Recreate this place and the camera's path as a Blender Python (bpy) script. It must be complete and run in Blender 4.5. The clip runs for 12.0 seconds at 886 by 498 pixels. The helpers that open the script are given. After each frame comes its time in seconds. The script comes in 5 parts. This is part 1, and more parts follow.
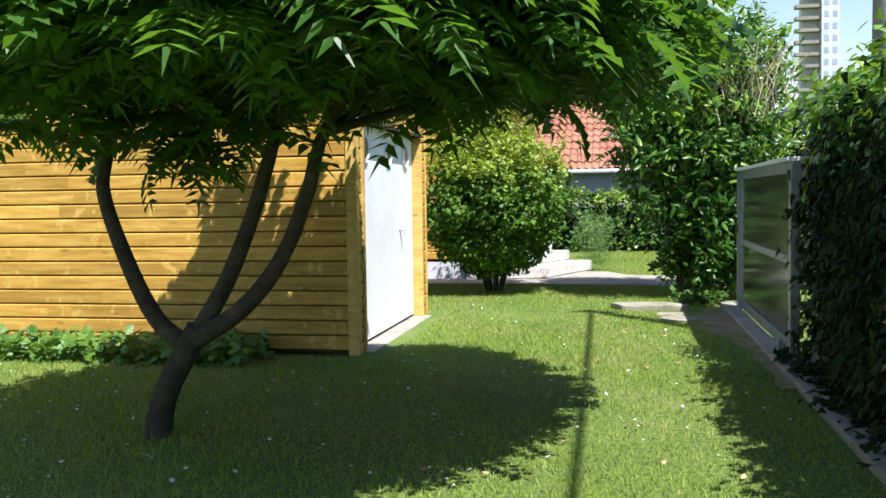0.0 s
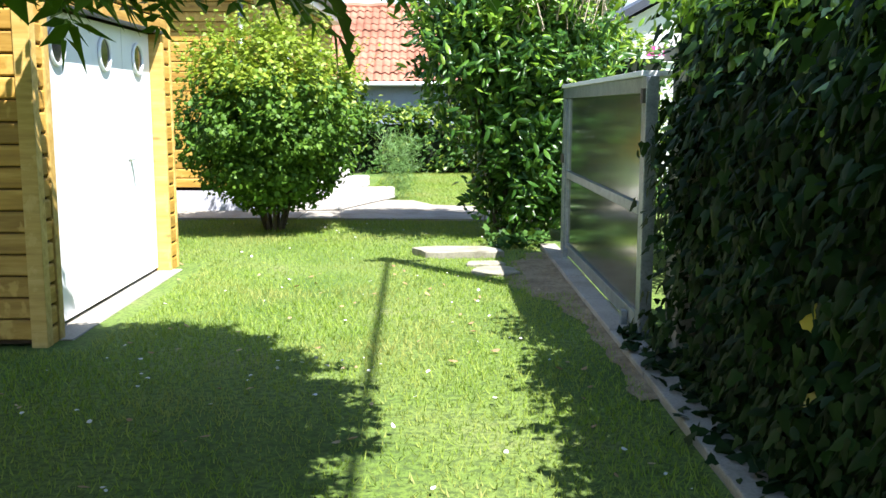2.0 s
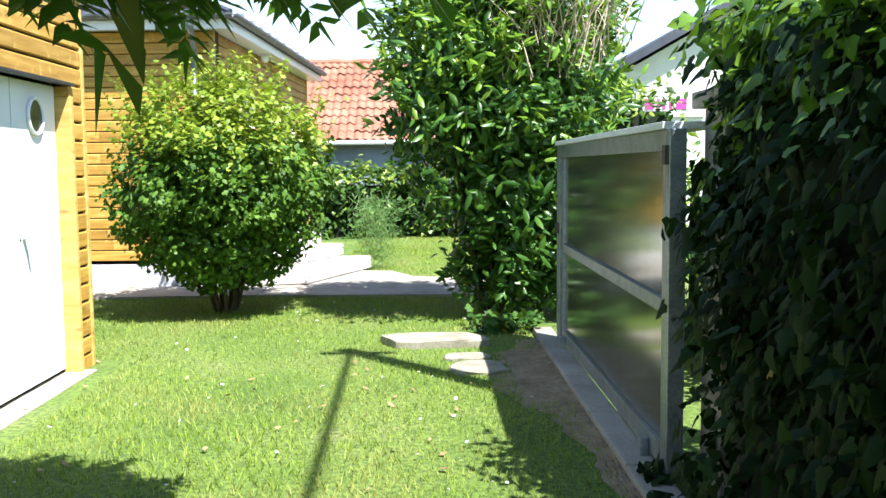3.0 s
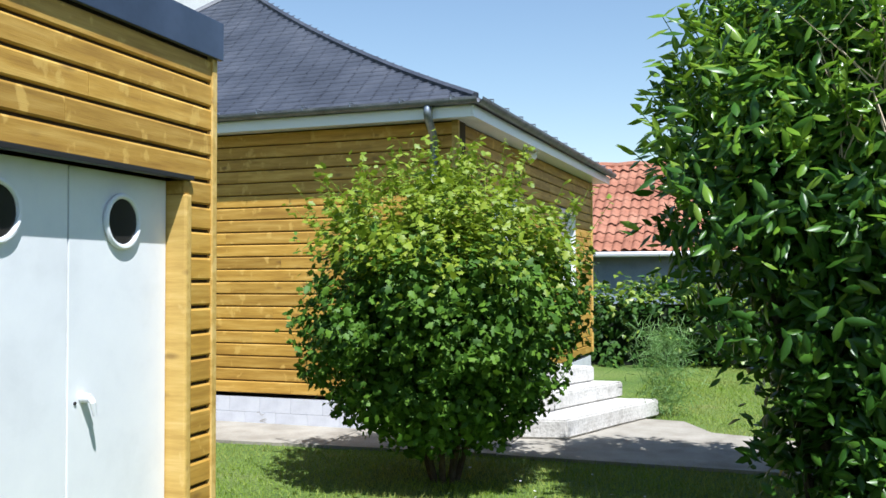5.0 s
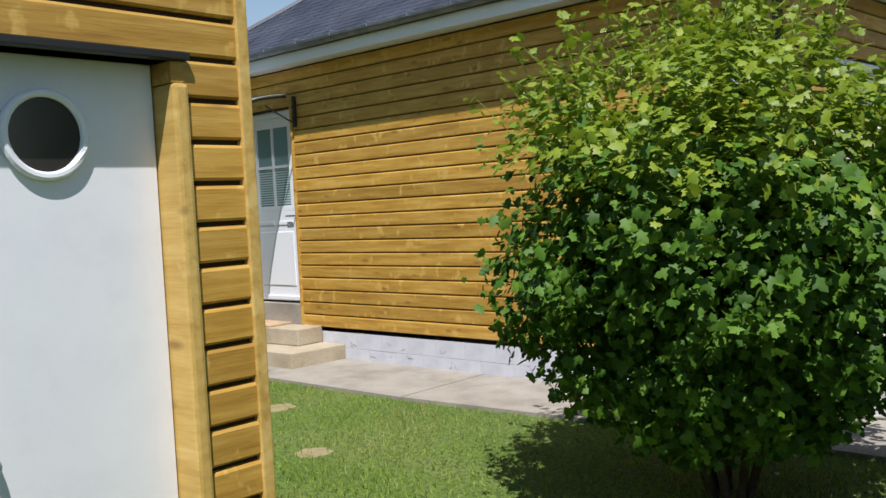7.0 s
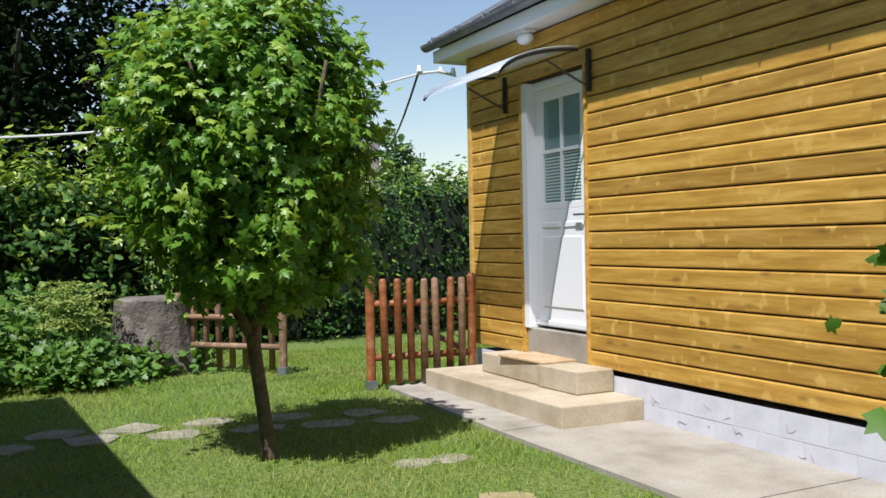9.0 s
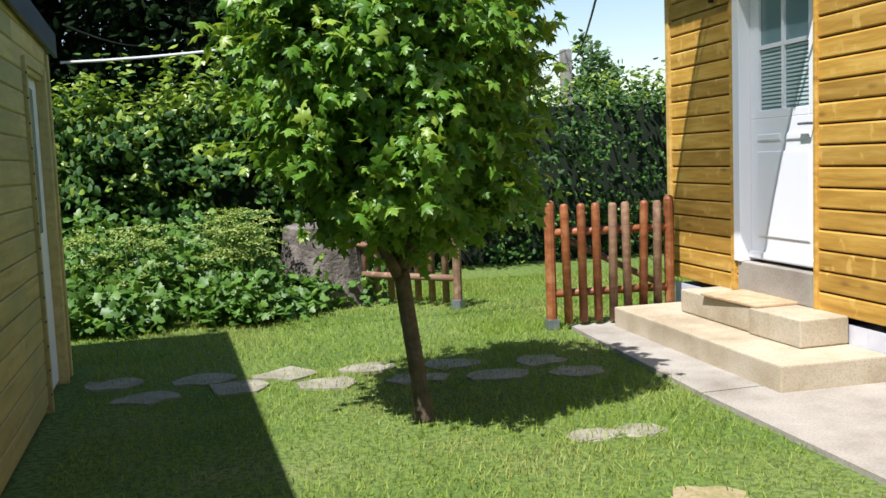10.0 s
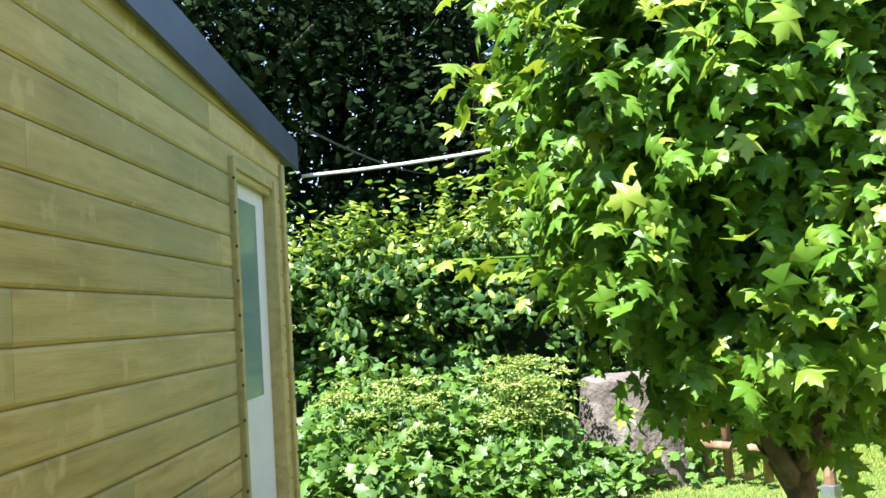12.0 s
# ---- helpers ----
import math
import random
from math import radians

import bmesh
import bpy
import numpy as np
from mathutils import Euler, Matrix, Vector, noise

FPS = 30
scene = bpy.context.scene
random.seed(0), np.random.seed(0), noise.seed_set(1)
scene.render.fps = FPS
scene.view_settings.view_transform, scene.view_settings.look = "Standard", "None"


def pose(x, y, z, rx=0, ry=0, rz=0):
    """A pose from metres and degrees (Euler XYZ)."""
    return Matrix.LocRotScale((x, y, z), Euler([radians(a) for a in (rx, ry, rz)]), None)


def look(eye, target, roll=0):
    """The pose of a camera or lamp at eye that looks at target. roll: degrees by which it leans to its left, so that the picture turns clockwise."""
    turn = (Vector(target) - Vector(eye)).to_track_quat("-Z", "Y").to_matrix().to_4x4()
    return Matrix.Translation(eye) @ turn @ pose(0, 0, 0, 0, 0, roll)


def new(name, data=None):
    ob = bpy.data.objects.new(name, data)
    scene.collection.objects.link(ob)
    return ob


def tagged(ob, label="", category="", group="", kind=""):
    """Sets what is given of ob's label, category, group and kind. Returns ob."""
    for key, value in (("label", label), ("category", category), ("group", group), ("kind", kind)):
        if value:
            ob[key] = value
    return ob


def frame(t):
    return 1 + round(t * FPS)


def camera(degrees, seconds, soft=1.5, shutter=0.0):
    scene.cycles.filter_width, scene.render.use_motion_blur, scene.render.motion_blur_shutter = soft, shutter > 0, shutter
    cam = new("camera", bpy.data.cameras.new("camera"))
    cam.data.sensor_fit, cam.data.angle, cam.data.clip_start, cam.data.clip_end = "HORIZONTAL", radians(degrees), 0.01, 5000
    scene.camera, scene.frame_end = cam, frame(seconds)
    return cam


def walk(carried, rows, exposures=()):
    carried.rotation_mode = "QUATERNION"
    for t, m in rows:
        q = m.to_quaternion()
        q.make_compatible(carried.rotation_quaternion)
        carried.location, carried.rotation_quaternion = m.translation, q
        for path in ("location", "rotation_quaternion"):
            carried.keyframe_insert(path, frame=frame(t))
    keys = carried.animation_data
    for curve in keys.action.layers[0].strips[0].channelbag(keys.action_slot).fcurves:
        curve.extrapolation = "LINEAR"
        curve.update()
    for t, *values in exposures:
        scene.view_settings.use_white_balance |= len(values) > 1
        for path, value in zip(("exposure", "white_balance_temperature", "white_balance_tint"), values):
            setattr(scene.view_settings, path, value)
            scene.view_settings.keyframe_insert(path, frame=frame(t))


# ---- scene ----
cam = camera(50.5, 12.0)
PATH = [
    (0, (0.51, 0.552, 1.422), (0.14, 2.515, 1.313), -0.8),
    (0.5, (0.54, 1.053, 1.401), (0.303, 3.035, 1.275), -1.6),
    (1, (0.537, 1.794, 1.44), (0.363, 3.779, 1.274), -1.5),
    (1.5, (0.498, 2.356, 1.455), (0.438, 4.347, 1.266), -0.8),
    (2, (0.59, 2.949, 1.491), (0.615, 4.926, 1.195), 0.1),
    (2.5, (0.775, 3.774, 1.526), (0.796, 5.755, 1.252), -0.3),
    (2.7, (0.784, 4.051, 1.527), (0.837, 6.037, 1.297), -0.3),
    (4.3, (0.95, 6.489, 1.578), (0.633, 8.462, 1.501), -2.6),
    (4.5, (0.996, 6.748, 1.592), (0.593, 8.706, 1.556), -2.3),
    (5, (0.971, 7.258, 1.62), (0.358, 9.161, 1.682), -0.2),
    (5.5, (0.985, 7.882, 1.688), (0.092, 9.672, 1.689), -1.9),
    (6, (0.987, 8.466, 1.688), (-0.102, 10.143, 1.723), -2.4),
    (6.5, (0.949, 9.161, 1.659), (-0.279, 10.74, 1.635), -2.9),
    (7, (0.801, 9.775, 1.63), (-0.512, 11.281, 1.537), -3.0),
    (7.2, (0.727, 9.969, 1.636), (-0.608, 11.451, 1.496), -2.4),
    (8.8, (-0.981, 11.936, 1.407), (-2.72, 12.923, 1.411), -0.9),
    (9, (-1.126, 12.077, 1.407), (-2.898, 13.005, 1.388), -1.1),
    (9.5, (-1.612, 12.313, 1.436), (-3.463, 13.059, 1.302), -1.5),
    (10, (-2.07, 12.66, 1.461), (-3.989, 13.188, 1.27), -2.3),
    (10.5, (-2.613, 12.926, 1.434), (-4.582, 13.24, 1.283), -1.2),
    (11, (-3.0, 12.939, 1.409), (-4.994, 13.072, 1.345), 0.2),
    (11.5, (-3.622, 12.943, 1.429), (-5.617, 12.906, 1.562), -0.8),
    (12, (-4.137, 12.837, 1.426), (-6.131, 12.774, 1.562), -3.5),
]
walk(cam, [(t, look(eye, target, roll)) for t, eye, target, roll in PATH],
     [(t, e, 6250 if t < 4 or t > 6 else 5950, 10 if 4 < t < 6 else 14) for t, e in ((0, 1.05), (1.0, 1.4), (1.5, 1.6), (2.5, 1.7), (4.5, 0.88), (5.5, 0.58), (6.2, 0.34), (7.0, 0.22), (9.0, 0.45), (10.5, 0.85), (11.4, 1.3), (12.0, 1.95))])

# ---- light ----
SUN_WAY = Vector((-0.384, 0.459, -1.0)).normalized()
world = bpy.data.worlds.new("sky")
scene.world = world
world.use_nodes = True
wn = world.node_tree.nodes
sky = wn.new("ShaderNodeTexSky")
sky.sky_type, sky.sun_disc = "NISHITA", False
sky.sun_elevation, sky.sun_rotation = radians(59), radians(140)
sky.air_density, sky.dust_density, sky.ozone_density = 1.3, 0.05, 1.0
world.node_tree.links.new(sky.outputs[0], wn["Background"].inputs[0])
wn["Background"].inputs[1].default_value = 0.088
sun = new("sun", bpy.data.lights.new("sun", "SUN"))
sun.data.energy, sun.data.angle, sun.data.color = 5.0, radians(0.53), (1.0, 0.97, 0.92)
sun.matrix_world = Matrix.Translation((4, -4, 12)) @ SUN_WAY.to_track_quat("-Z", "Y").to_matrix().to_4x4()


# ---- materials ----
def material(name, base=(0.5, 0.5, 0.5), rough=0.7, metal=0.0):
    m = bpy.data.materials.new(name)
    m.use_nodes = True
    b = m.node_tree.nodes["Principled BSDF"]
    b.inputs["Base Color"].default_value = (*base, 1)
    b.inputs["Roughness"].default_value, b.inputs["Metallic"].default_value = rough, metal
    return m


def node(m, kind, **values):
    n = m.node_tree.nodes.new(kind)
    for key, v in values.items():
        n.inputs[key.replace("_", " ")].default_value = v
    return n


def link(m, a, b):
    m.node_tree.links.new(a, b)


def coords(m, scale=(1, 1, 1), space="Object", shuffle=False):
    """Scaled texture coordinates; shuffle moves them for each object."""
    tc = node(m, "ShaderNodeTexCoord")
    mp = node(m, "ShaderNodeMapping", Scale=scale)
    link(m, tc.outputs[space], mp.inputs[0])
    if shuffle:
        info = node(m, "ShaderNodeObjectInfo")
        mul = node(m, "ShaderNodeVectorMath")
        mul.operation = "SCALE"
        mul.inputs[0].default_value = (37.0, 91.0, 53.0)
        link(m, info.outputs["Random"], mul.inputs["Scale"])
        link(m, mul.outputs[0], mp.inputs["Location"])
    return mp.outputs[0]


def noise_of(m, vec, scale, detail=4.0, rough=0.55):
    n = node(m, "ShaderNodeTexNoise", Scale=scale, Detail=detail, Roughness=rough)
    link(m, vec, n.inputs["Vector"])
    return n.outputs[0]


def ramp_of(m, fac, stops):
    r = node(m, "ShaderNodeValToRGB")
    e = r.color_ramp.elements
    while len(e) < len(stops):
        e.new(0.5)
    for el, (p, c) in zip(e, stops):
        el.position, el.color = p, (*c, 1)
    link(m, fac, r.inputs[0])
    return r.outputs[0]


def mix_of(m, a, b, fac, blend="MIX"):
    x = m.node_tree.nodes.new("ShaderNodeMix")
    x.data_type, x.blend_type = "RGBA", blend
    for sock, v in ((x.inputs[0], fac), (x.inputs[6], a), (x.inputs[7], b)):
        if isinstance(v, bpy.types.NodeSocket):
            link(m, v, sock)
        else:
            sock.default_value = v if isinstance(v, float) else (*v, 1)
    return x.outputs[2]


def bump_of(m, height, strength=0.3, distance=0.01):
    b = node(m, "ShaderNodeBump", Strength=strength, Distance=distance)
    link(m, height, b.inputs["Height"])
    link(m, b.outputs[0], m.node_tree.nodes["Principled BSDF"].inputs["Normal"])


def colour_in(m, col):
    link(m, col, m.node_tree.nodes["Principled BSDF"].inputs["Base Color"])


def wood(name, dark, mid, light, knot=(0.12, 0.055, 0.015), rough=0.6, knots=0.55, uneven=0.22):
    m = material(name, mid, rough)
    v = coords(m, (0.9, 9.0, 9.0), shuffle=True)
    grain = noise_of(m, v, 2.2, 7.0, 0.62)
    fine = noise_of(m, coords(m, (2.0, 60, 60), shuffle=True), 3.0, 3.0)
    col = ramp_of(m, grain, [(0.3, dark), (0.5, mid), (0.72, light)])
    col = mix_of(m, col, dark, ramp_of(m, fine, [(0.55, (0, 0, 0)), (0.8, (0.5, 0.5, 0.5))]))
    info = node(m, "ShaderNodeObjectInfo")
    tone = ramp_of(m, info.outputs["Random"], [(0.0, (1 - uneven, 0.985 - uneven, 0.95 - uneven)), (0.5, (0.99, 0.98, 0.97)), (1.0, (1 + 0.5 * uneven, 1 + 0.46 * uneven, 1 + 0.38 * uneven))])
    col = mix_of(m, col, tone, 1.0, "MULTIPLY")
    vo = node(m, "ShaderNodeTexVoronoi", Scale=1.0)
    link(m, coords(m, (2.6, 7.5, 7.5), shuffle=True), vo.inputs["Vector"])
    kn = ramp_of(m, vo.outputs["Distance"], [(0.05, (knots, knots, knots)), (0.17, (0, 0, 0))])
    col = mix_of(m, col, knot, kn)
    pale = noise_of(m, coords(m, (5.5, 4, 4), shuffle=True), 1.6, 3.0)
    col = mix_of(m, col, light, ramp_of(m, pale, [(0.60, (0, 0, 0)), (0.66, (0.7, 0.7, 0.7))]))
    colour_in(m, col)
    bump_of(m, fine, 0.25, 0.004)
    return m


def mottled(name, stops, scale, rough=0.8, bump=0.4, depth=0.01, fine=60.0, shuffle=False, metal=0.0, grain=0.3):
    """A stained, grainy surface: one broad and one fine noise."""
    m = material(name, stops[1][1], rough, metal)
    broad = noise_of(m, coords(m, (1, 1, 1), shuffle=shuffle), scale, 6.0, 0.6)
    grit = noise_of(m, coords(m, (1, 1, 1), shuffle=shuffle), fine, 4.0, 0.6)
    col = ramp_of(m, broad, stops)
    col = mix_of(m, col, (0.25, 0.25, 0.25), ramp_of(m, grit, [(0.35, (grain, grain, grain)), (0.55, (0, 0, 0))]), "MULTIPLY")
    colour_in(m, col)
    bump_of(m, grit, bump, depth)
    return m


def foliage(name, dark, mid, light, gloss=0.45, through_light=0.35, glow_tint=(0.30, 0.50, 0.03), sheen=0.5):
    """Leaves: colour changes leaf by leaf, some light comes through."""
    m = material(name, mid, gloss)
    m.node_tree.nodes["Principled BSDF"].inputs["Specular IOR Level"].default_value = sheen
    geo = node(m, "ShaderNodeNewGeometry")
    rnd = geo.outputs["Random Per Island"]
    col = ramp_of(m, rnd, [(0.0, dark), (0.5, mid), (0.9, light)])
    vein = noise_of(m, coords(m), 35.0, 3.0)
    col = mix_of(m, col, mid, ramp_of(m, vein, [(0.4, (0.5, 0.5, 0.5)), (0.7, (0, 0, 0))]))
    colour_in(m, col)
    tr = node(m, "ShaderNodeBsdfTranslucent")
    link(m, mix_of(m, col, glow_tint, 0.55), tr.inputs[0])
    mx = node(m, "ShaderNodeMixShader", Fac=0.75 * through_light)
    out = m.node_tree.nodes["Material Output"]
    link(m, m.node_tree.nodes["Principled BSDF"].outputs[0], mx.inputs[1])
    link(m, tr.outputs[0], mx.inputs[2])
    link(m, mx.outputs[0], out.inputs[0])
    return m


HONEY = wood("honey_stained_boards", (0.335, 0.176, 0.025), (0.485, 0.275, 0.044), (0.63, 0.40, 0.098))
PALE = wood("pale_raw_boards", (0.37, 0.285, 0.09), (0.52, 0.415, 0.155), (0.62, 0.51, 0.225), (0.25, 0.16, 0.06), 0.65, 0.35, 0.12)
TRIM = wood("golden_trim", (0.44, 0.27, 0.06), (0.58, 0.38, 0.10), (0.68, 0.48, 0.17))
PICKET = wood("red_brown_stain", (0.15, 0.045, 0.015), (0.27, 0.085, 0.025), (0.36, 0.17, 0.07), rough=0.5)
GREYED = wood("weathered_stain", (0.14, 0.08, 0.045), (0.24, 0.14, 0.08), (0.34, 0.22, 0.14), rough=0.7)
BACK = material("dark_joint", (0.05, 0.028, 0.01), 0.9)
WHITE = mottled("white_paint", [(0.3, (0.70, 0.71, 0.72)), (0.5, (0.78, 0.79, 0.80)), (0.7, (0.82, 0.83, 0.83))], 2.0, 0.45, 0.05, 0.002, grain=0.012)
PVC = material("white_pvc", (0.80, 0.81, 0.83), 0.3)
PLINTH = mottled("pale_grey_wall_paint", [(0.3, (0.46, 0.47, 0.52)), (0.5, (0.58, 0.59, 0.64)), (0.7, (0.64, 0.65, 0.69))], 3.0, 0.75, 0.25, 0.004, 40, grain=0.05)
CONCRETE = mottled("concrete", [(0.3, (0.24, 0.21, 0.17)), (0.5, (0.34, 0.31, 0.26)), (0.72, (0.42, 0.385, 0.33))], 2.2, 0.85, 0.5, 0.006, 70)
STEP = mottled("step_concrete", [(0.3, (0.35, 0.28, 0.18)), (0.5, (0.46, 0.39, 0.27)), (0.72, (0.54, 0.47, 0.36))], 2.6, 0.85, 0.4, 0.005, 80)
OLDSTEP = mottled("old_white_concrete", [(0.3, (0.42, 0.40, 0.37)), (0.5, (0.60, 0.58, 0.55)), (0.7, (0.68, 0.66, 0.63))], 5.0, 0.85, 0.6, 0.012, 40)
STONE = mottled("stone_flag", [(0.3, (0.19, 0.175, 0.125)), (0.5, (0.29, 0.27, 0.20)), (0.72, (0.38, 0.35, 0.275))], 5.0, 0.85, 0.6, 0.008, 50, True)
SOIL = mottled("dry_soil", [(0.3, (0.13, 0.09, 0.055)), (0.5, (0.22, 0.16, 0.10)), (0.72, (0.30, 0.23, 0.15))], 3.0, 0.95, 0.9, 0.03, 25)
SANDSOIL = mottled("sandy_soil", [(0.3, (0.20, 0.145, 0.08)), (0.5, (0.29, 0.22, 0.13)), (0.72, (0.38, 0.30, 0.185))], 5.0, 0.95, 0.9, 0.03, 30)
DRYSOIL = mottled("pale_dry_soil", [(0.3, (0.24, 0.22, 0.07)), (0.5, (0.34, 0.28, 0.14)), (0.72, (0.40, 0.31, 0.19))], 6.0, 0.95, 0.8, 0.02, 40)
ZINC = mottled("galvanised_steel", [(0.3, (0.22, 0.25, 0.29)), (0.5, (0.30, 0.335, 0.375)), (0.7, (0.38, 0.41, 0.45))], 9.0, 0.42, 0.1, 0.002, 60, metal=0.75)
PANEL = mottled("smoked_panel", [(0.3, (0.26, 0.27, 0.245)), (0.5, (0.31, 0.315, 0.28)), (0.7, (0.36, 0.355, 0.315))], 1.5, 0.13, 0.02, 0.002, 5, metal=0.85)
SLATE = mottled("slate", [(0.3, (0.035, 0.040, 0.055)), (0.5, (0.055, 0.062, 0.082)), (0.72, (0.085, 0.092, 0.115))], 1.6, 0.5, 0.3, 0.006, 40)
FELT = mottled("dark_blue_metal_edge", [(0.3, (0.030, 0.042, 0.075)), (0.5, (0.040, 0.056, 0.098)), (0.72, (0.055, 0.074, 0.125))], 2.5, 0.36, 0.05, 0.002, 30, grain=0.1)
TILE = mottled("clay_tile", [(0.3, (0.23, 0.085, 0.045)), (0.5, (0.34, 0.135, 0.078)), (0.72, (0.42, 0.20, 0.125))], 1.2, 0.8, 0.4, 0.01, 20)
RENDER = mottled("white_render", [(0.3, (0.62, 0.62, 0.60)), (0.5, (0.72, 0.72, 0.70)), (0.7, (0.78, 0.78, 0.76))], 1.5, 0.8, 0.3, 0.006, 60)
BLUEGREY = mottled("blue_grey_render", [(0.3, (0.22, 0.27, 0.34)), (0.5, (0.30, 0.36, 0.44)), (0.7, (0.36, 0.42, 0.50))], 1.5, 0.85, 0.3, 0.006, 60)
GUTTER = mottled("weathered_dark_zinc", [(0.3, (0.11, 0.12, 0.135)), (0.5, (0.17, 0.18, 0.20)), (0.7, (0.24, 0.25, 0.27))], 6.0, 0.5, 0.1, 0.003, 50, metal=0.3)
# grey concrete with the haze of distance mixed into its colour
HAZE = mottled("hazed_grey_concrete", [(0.3, (0.42, 0.44, 0.50)), (0.5, (0.50, 0.52, 0.58)), (0.7, (0.55, 0.57, 0.62))], 0.3, 0.9, 0.1, 0.01, 2.0, grain=0.05)
BARK = mottled("bark", [(0.3, (0.025, 0.019, 0.014)), (0.5, (0.05, 0.038, 0.028)), (0.72, (0.09, 0.07, 0.052))], 9.0, 0.9, 1.0, 0.02, 30)
PALEBARK = mottled("smooth_brown_bark", [(0.3, (0.05, 0.036, 0.022)), (0.5, (0.10, 0.072, 0.045)), (0.72, (0.17, 0.125, 0.08))], 9.0, 0.85, 0.7, 0.01, 40)
STUMPWOOD = mottled("weathered_stump", [(0.3, (0.07, 0.058, 0.046)), (0.5, (0.14, 0.118, 0.098)), (0.72, (0.26, 0.23, 0.195))], 4.0, 0.9, 1.0, 0.03, 18)
BLACK = material("black_plastic", (0.02, 0.018, 0.018), 0.4)
DARKGLASS = material("dark_port_glass", (0.03, 0.028, 0.026), 0.12)
PANE = material("blind_behind_pane", (0.18, 0.275, 0.285), 0.12)
SLATBLIND = material("pale_blind_slat", (0.50, 0.60, 0.58), 0.4)
CABLE = material("pale_cable", (0.62, 0.62, 0.60), 0.5)
WIRE = material("dark_cable", (0.03, 0.03, 0.032), 0.6)
MAT = mottled("coir_mat", [(0.3, (0.38, 0.25, 0.13)), (0.5, (0.50, 0.35, 0.20)), (0.7, (0.58, 0.43, 0.27))], 8.0, 0.95, 0.8, 0.006, 90)
MAGENTA = material("magenta_sign_paint", (0.55, 0.05, 0.30), 0.5)
CLEAR = material("frosted_canopy_sheet", (0.62, 0.68, 0.76), 0.25)
CLEAR.node_tree.nodes["Principled BSDF"].inputs["Alpha"].default_value = 0.5
POLEWOOD = mottled("pole_grey", [(0.3, (0.16, 0.14, 0.12)), (0.5, (0.26, 0.24, 0.21)), (0.7, (0.34, 0.32, 0.29))], 5.0, 0.9, 0.4, 0.01, 30)

MAPLE = foliage("maple_leaf", (0.055, 0.14, 0.011), (0.10, 0.225, 0.02), (0.175, 0.31, 0.036), 0.42, 0.34, sheen=0.35)
MAPLE_NEW = foliage("young_maple_leaf", (0.12, 0.24, 0.02), (0.20, 0.33, 0.03), (0.30, 0.40, 0.05), 0.4, 0.4, (0.45, 0.55, 0.03))
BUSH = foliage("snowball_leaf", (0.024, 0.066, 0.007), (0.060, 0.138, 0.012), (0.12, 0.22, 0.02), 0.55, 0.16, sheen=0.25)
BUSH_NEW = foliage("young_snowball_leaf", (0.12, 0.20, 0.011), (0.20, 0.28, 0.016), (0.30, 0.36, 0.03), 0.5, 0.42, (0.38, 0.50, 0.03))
LAUREL = foliage("laurel_leaf", (0.016, 0.056, 0.006), (0.034, 0.098, 0.010), (0.075, 0.165, 0.019), 0.36, 0.15, sheen=0.32)
LAUREL_NEW = foliage("young_laurel_leaf", (0.09, 0.20, 0.016), (0.145, 0.27, 0.023), (0.23, 0.32, 0.04), 0.3, 0.35)
# ivy green darkened far down: the wall's shade is in the colour
IVY_SHADED = foliage("shade_painted_ivy_leaf", (0.004, 0.013, 0.003), (0.008, 0.024, 0.005), (0.019, 0.044, 0.009), 0.6, 0.10, (0.1, 0.2, 0.02), 0.10)
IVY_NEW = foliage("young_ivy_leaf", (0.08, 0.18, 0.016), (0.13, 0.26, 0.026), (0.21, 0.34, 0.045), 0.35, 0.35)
SUMAC = foliage("sumac_leaflet", (0.017, 0.058, 0.011), (0.034, 0.095, 0.016), (0.065, 0.15, 0.023), 0.42, 0.50, (0.26, 0.52, 0.03), 0.35)
HEDGE = foliage("hedge_leaf", (0.014, 0.042, 0.008), (0.030, 0.080, 0.013), (0.075, 0.155, 0.028), 0.55, 0.14, sheen=0.18)
HEDGE_NEW = foliage("young_hedge_leaf", (0.12, 0.20, 0.02), (0.20, 0.29, 0.03), (0.30, 0.38, 0.05), 0.4, 0.35)
WEED = foliage("weed_leaf", (0.04, 0.105, 0.014), (0.075, 0.17, 0.022), (0.14, 0.26, 0.04), 0.5, 0.33)
UMBEL = foliage("pale_umbel", (0.16, 0.23, 0.04), (0.24, 0.31, 0.06), (0.33, 0.39, 0.11), 0.6, 0.3)
# deep shade is put into this leaf colour, hence nearly black
SHADED_TREE = foliage("shade_painted_leaf", (0.005, 0.013, 0.004), (0.009, 0.020, 0.006), (0.018, 0.034, 0.010), 0.9, 0.04, (0.02, 0.05, 0.01), 0.05)
FARLEAF = foliage("far_leaf", (0.03, 0.07, 0.02), (0.05, 0.11, 0.03), (0.08, 0.15, 0.04), 0.6, 0.2)
FENNEL = foliage("feathery_leaf", (0.09, 0.19, 0.05), (0.13, 0.25, 0.07), (0.18, 0.31, 0.10), 0.5, 0.3)
YELLOWLEAF = foliage("yellow_old_leaf", (0.45, 0.33, 0.04), (0.55, 0.42, 0.07), (0.6, 0.5, 0.12), 0.4, 0.3, (0.6, 0.5, 0.05))
DRYTWIG = material("dry_twig", (0.42, 0.34, 0.24), 0.85)
# near-black fill that paints the shade among a hedge's inner leaves
SHADE_CORE = material("painted_inner_shade", (0.008, 0.016, 0.006), 0.95)
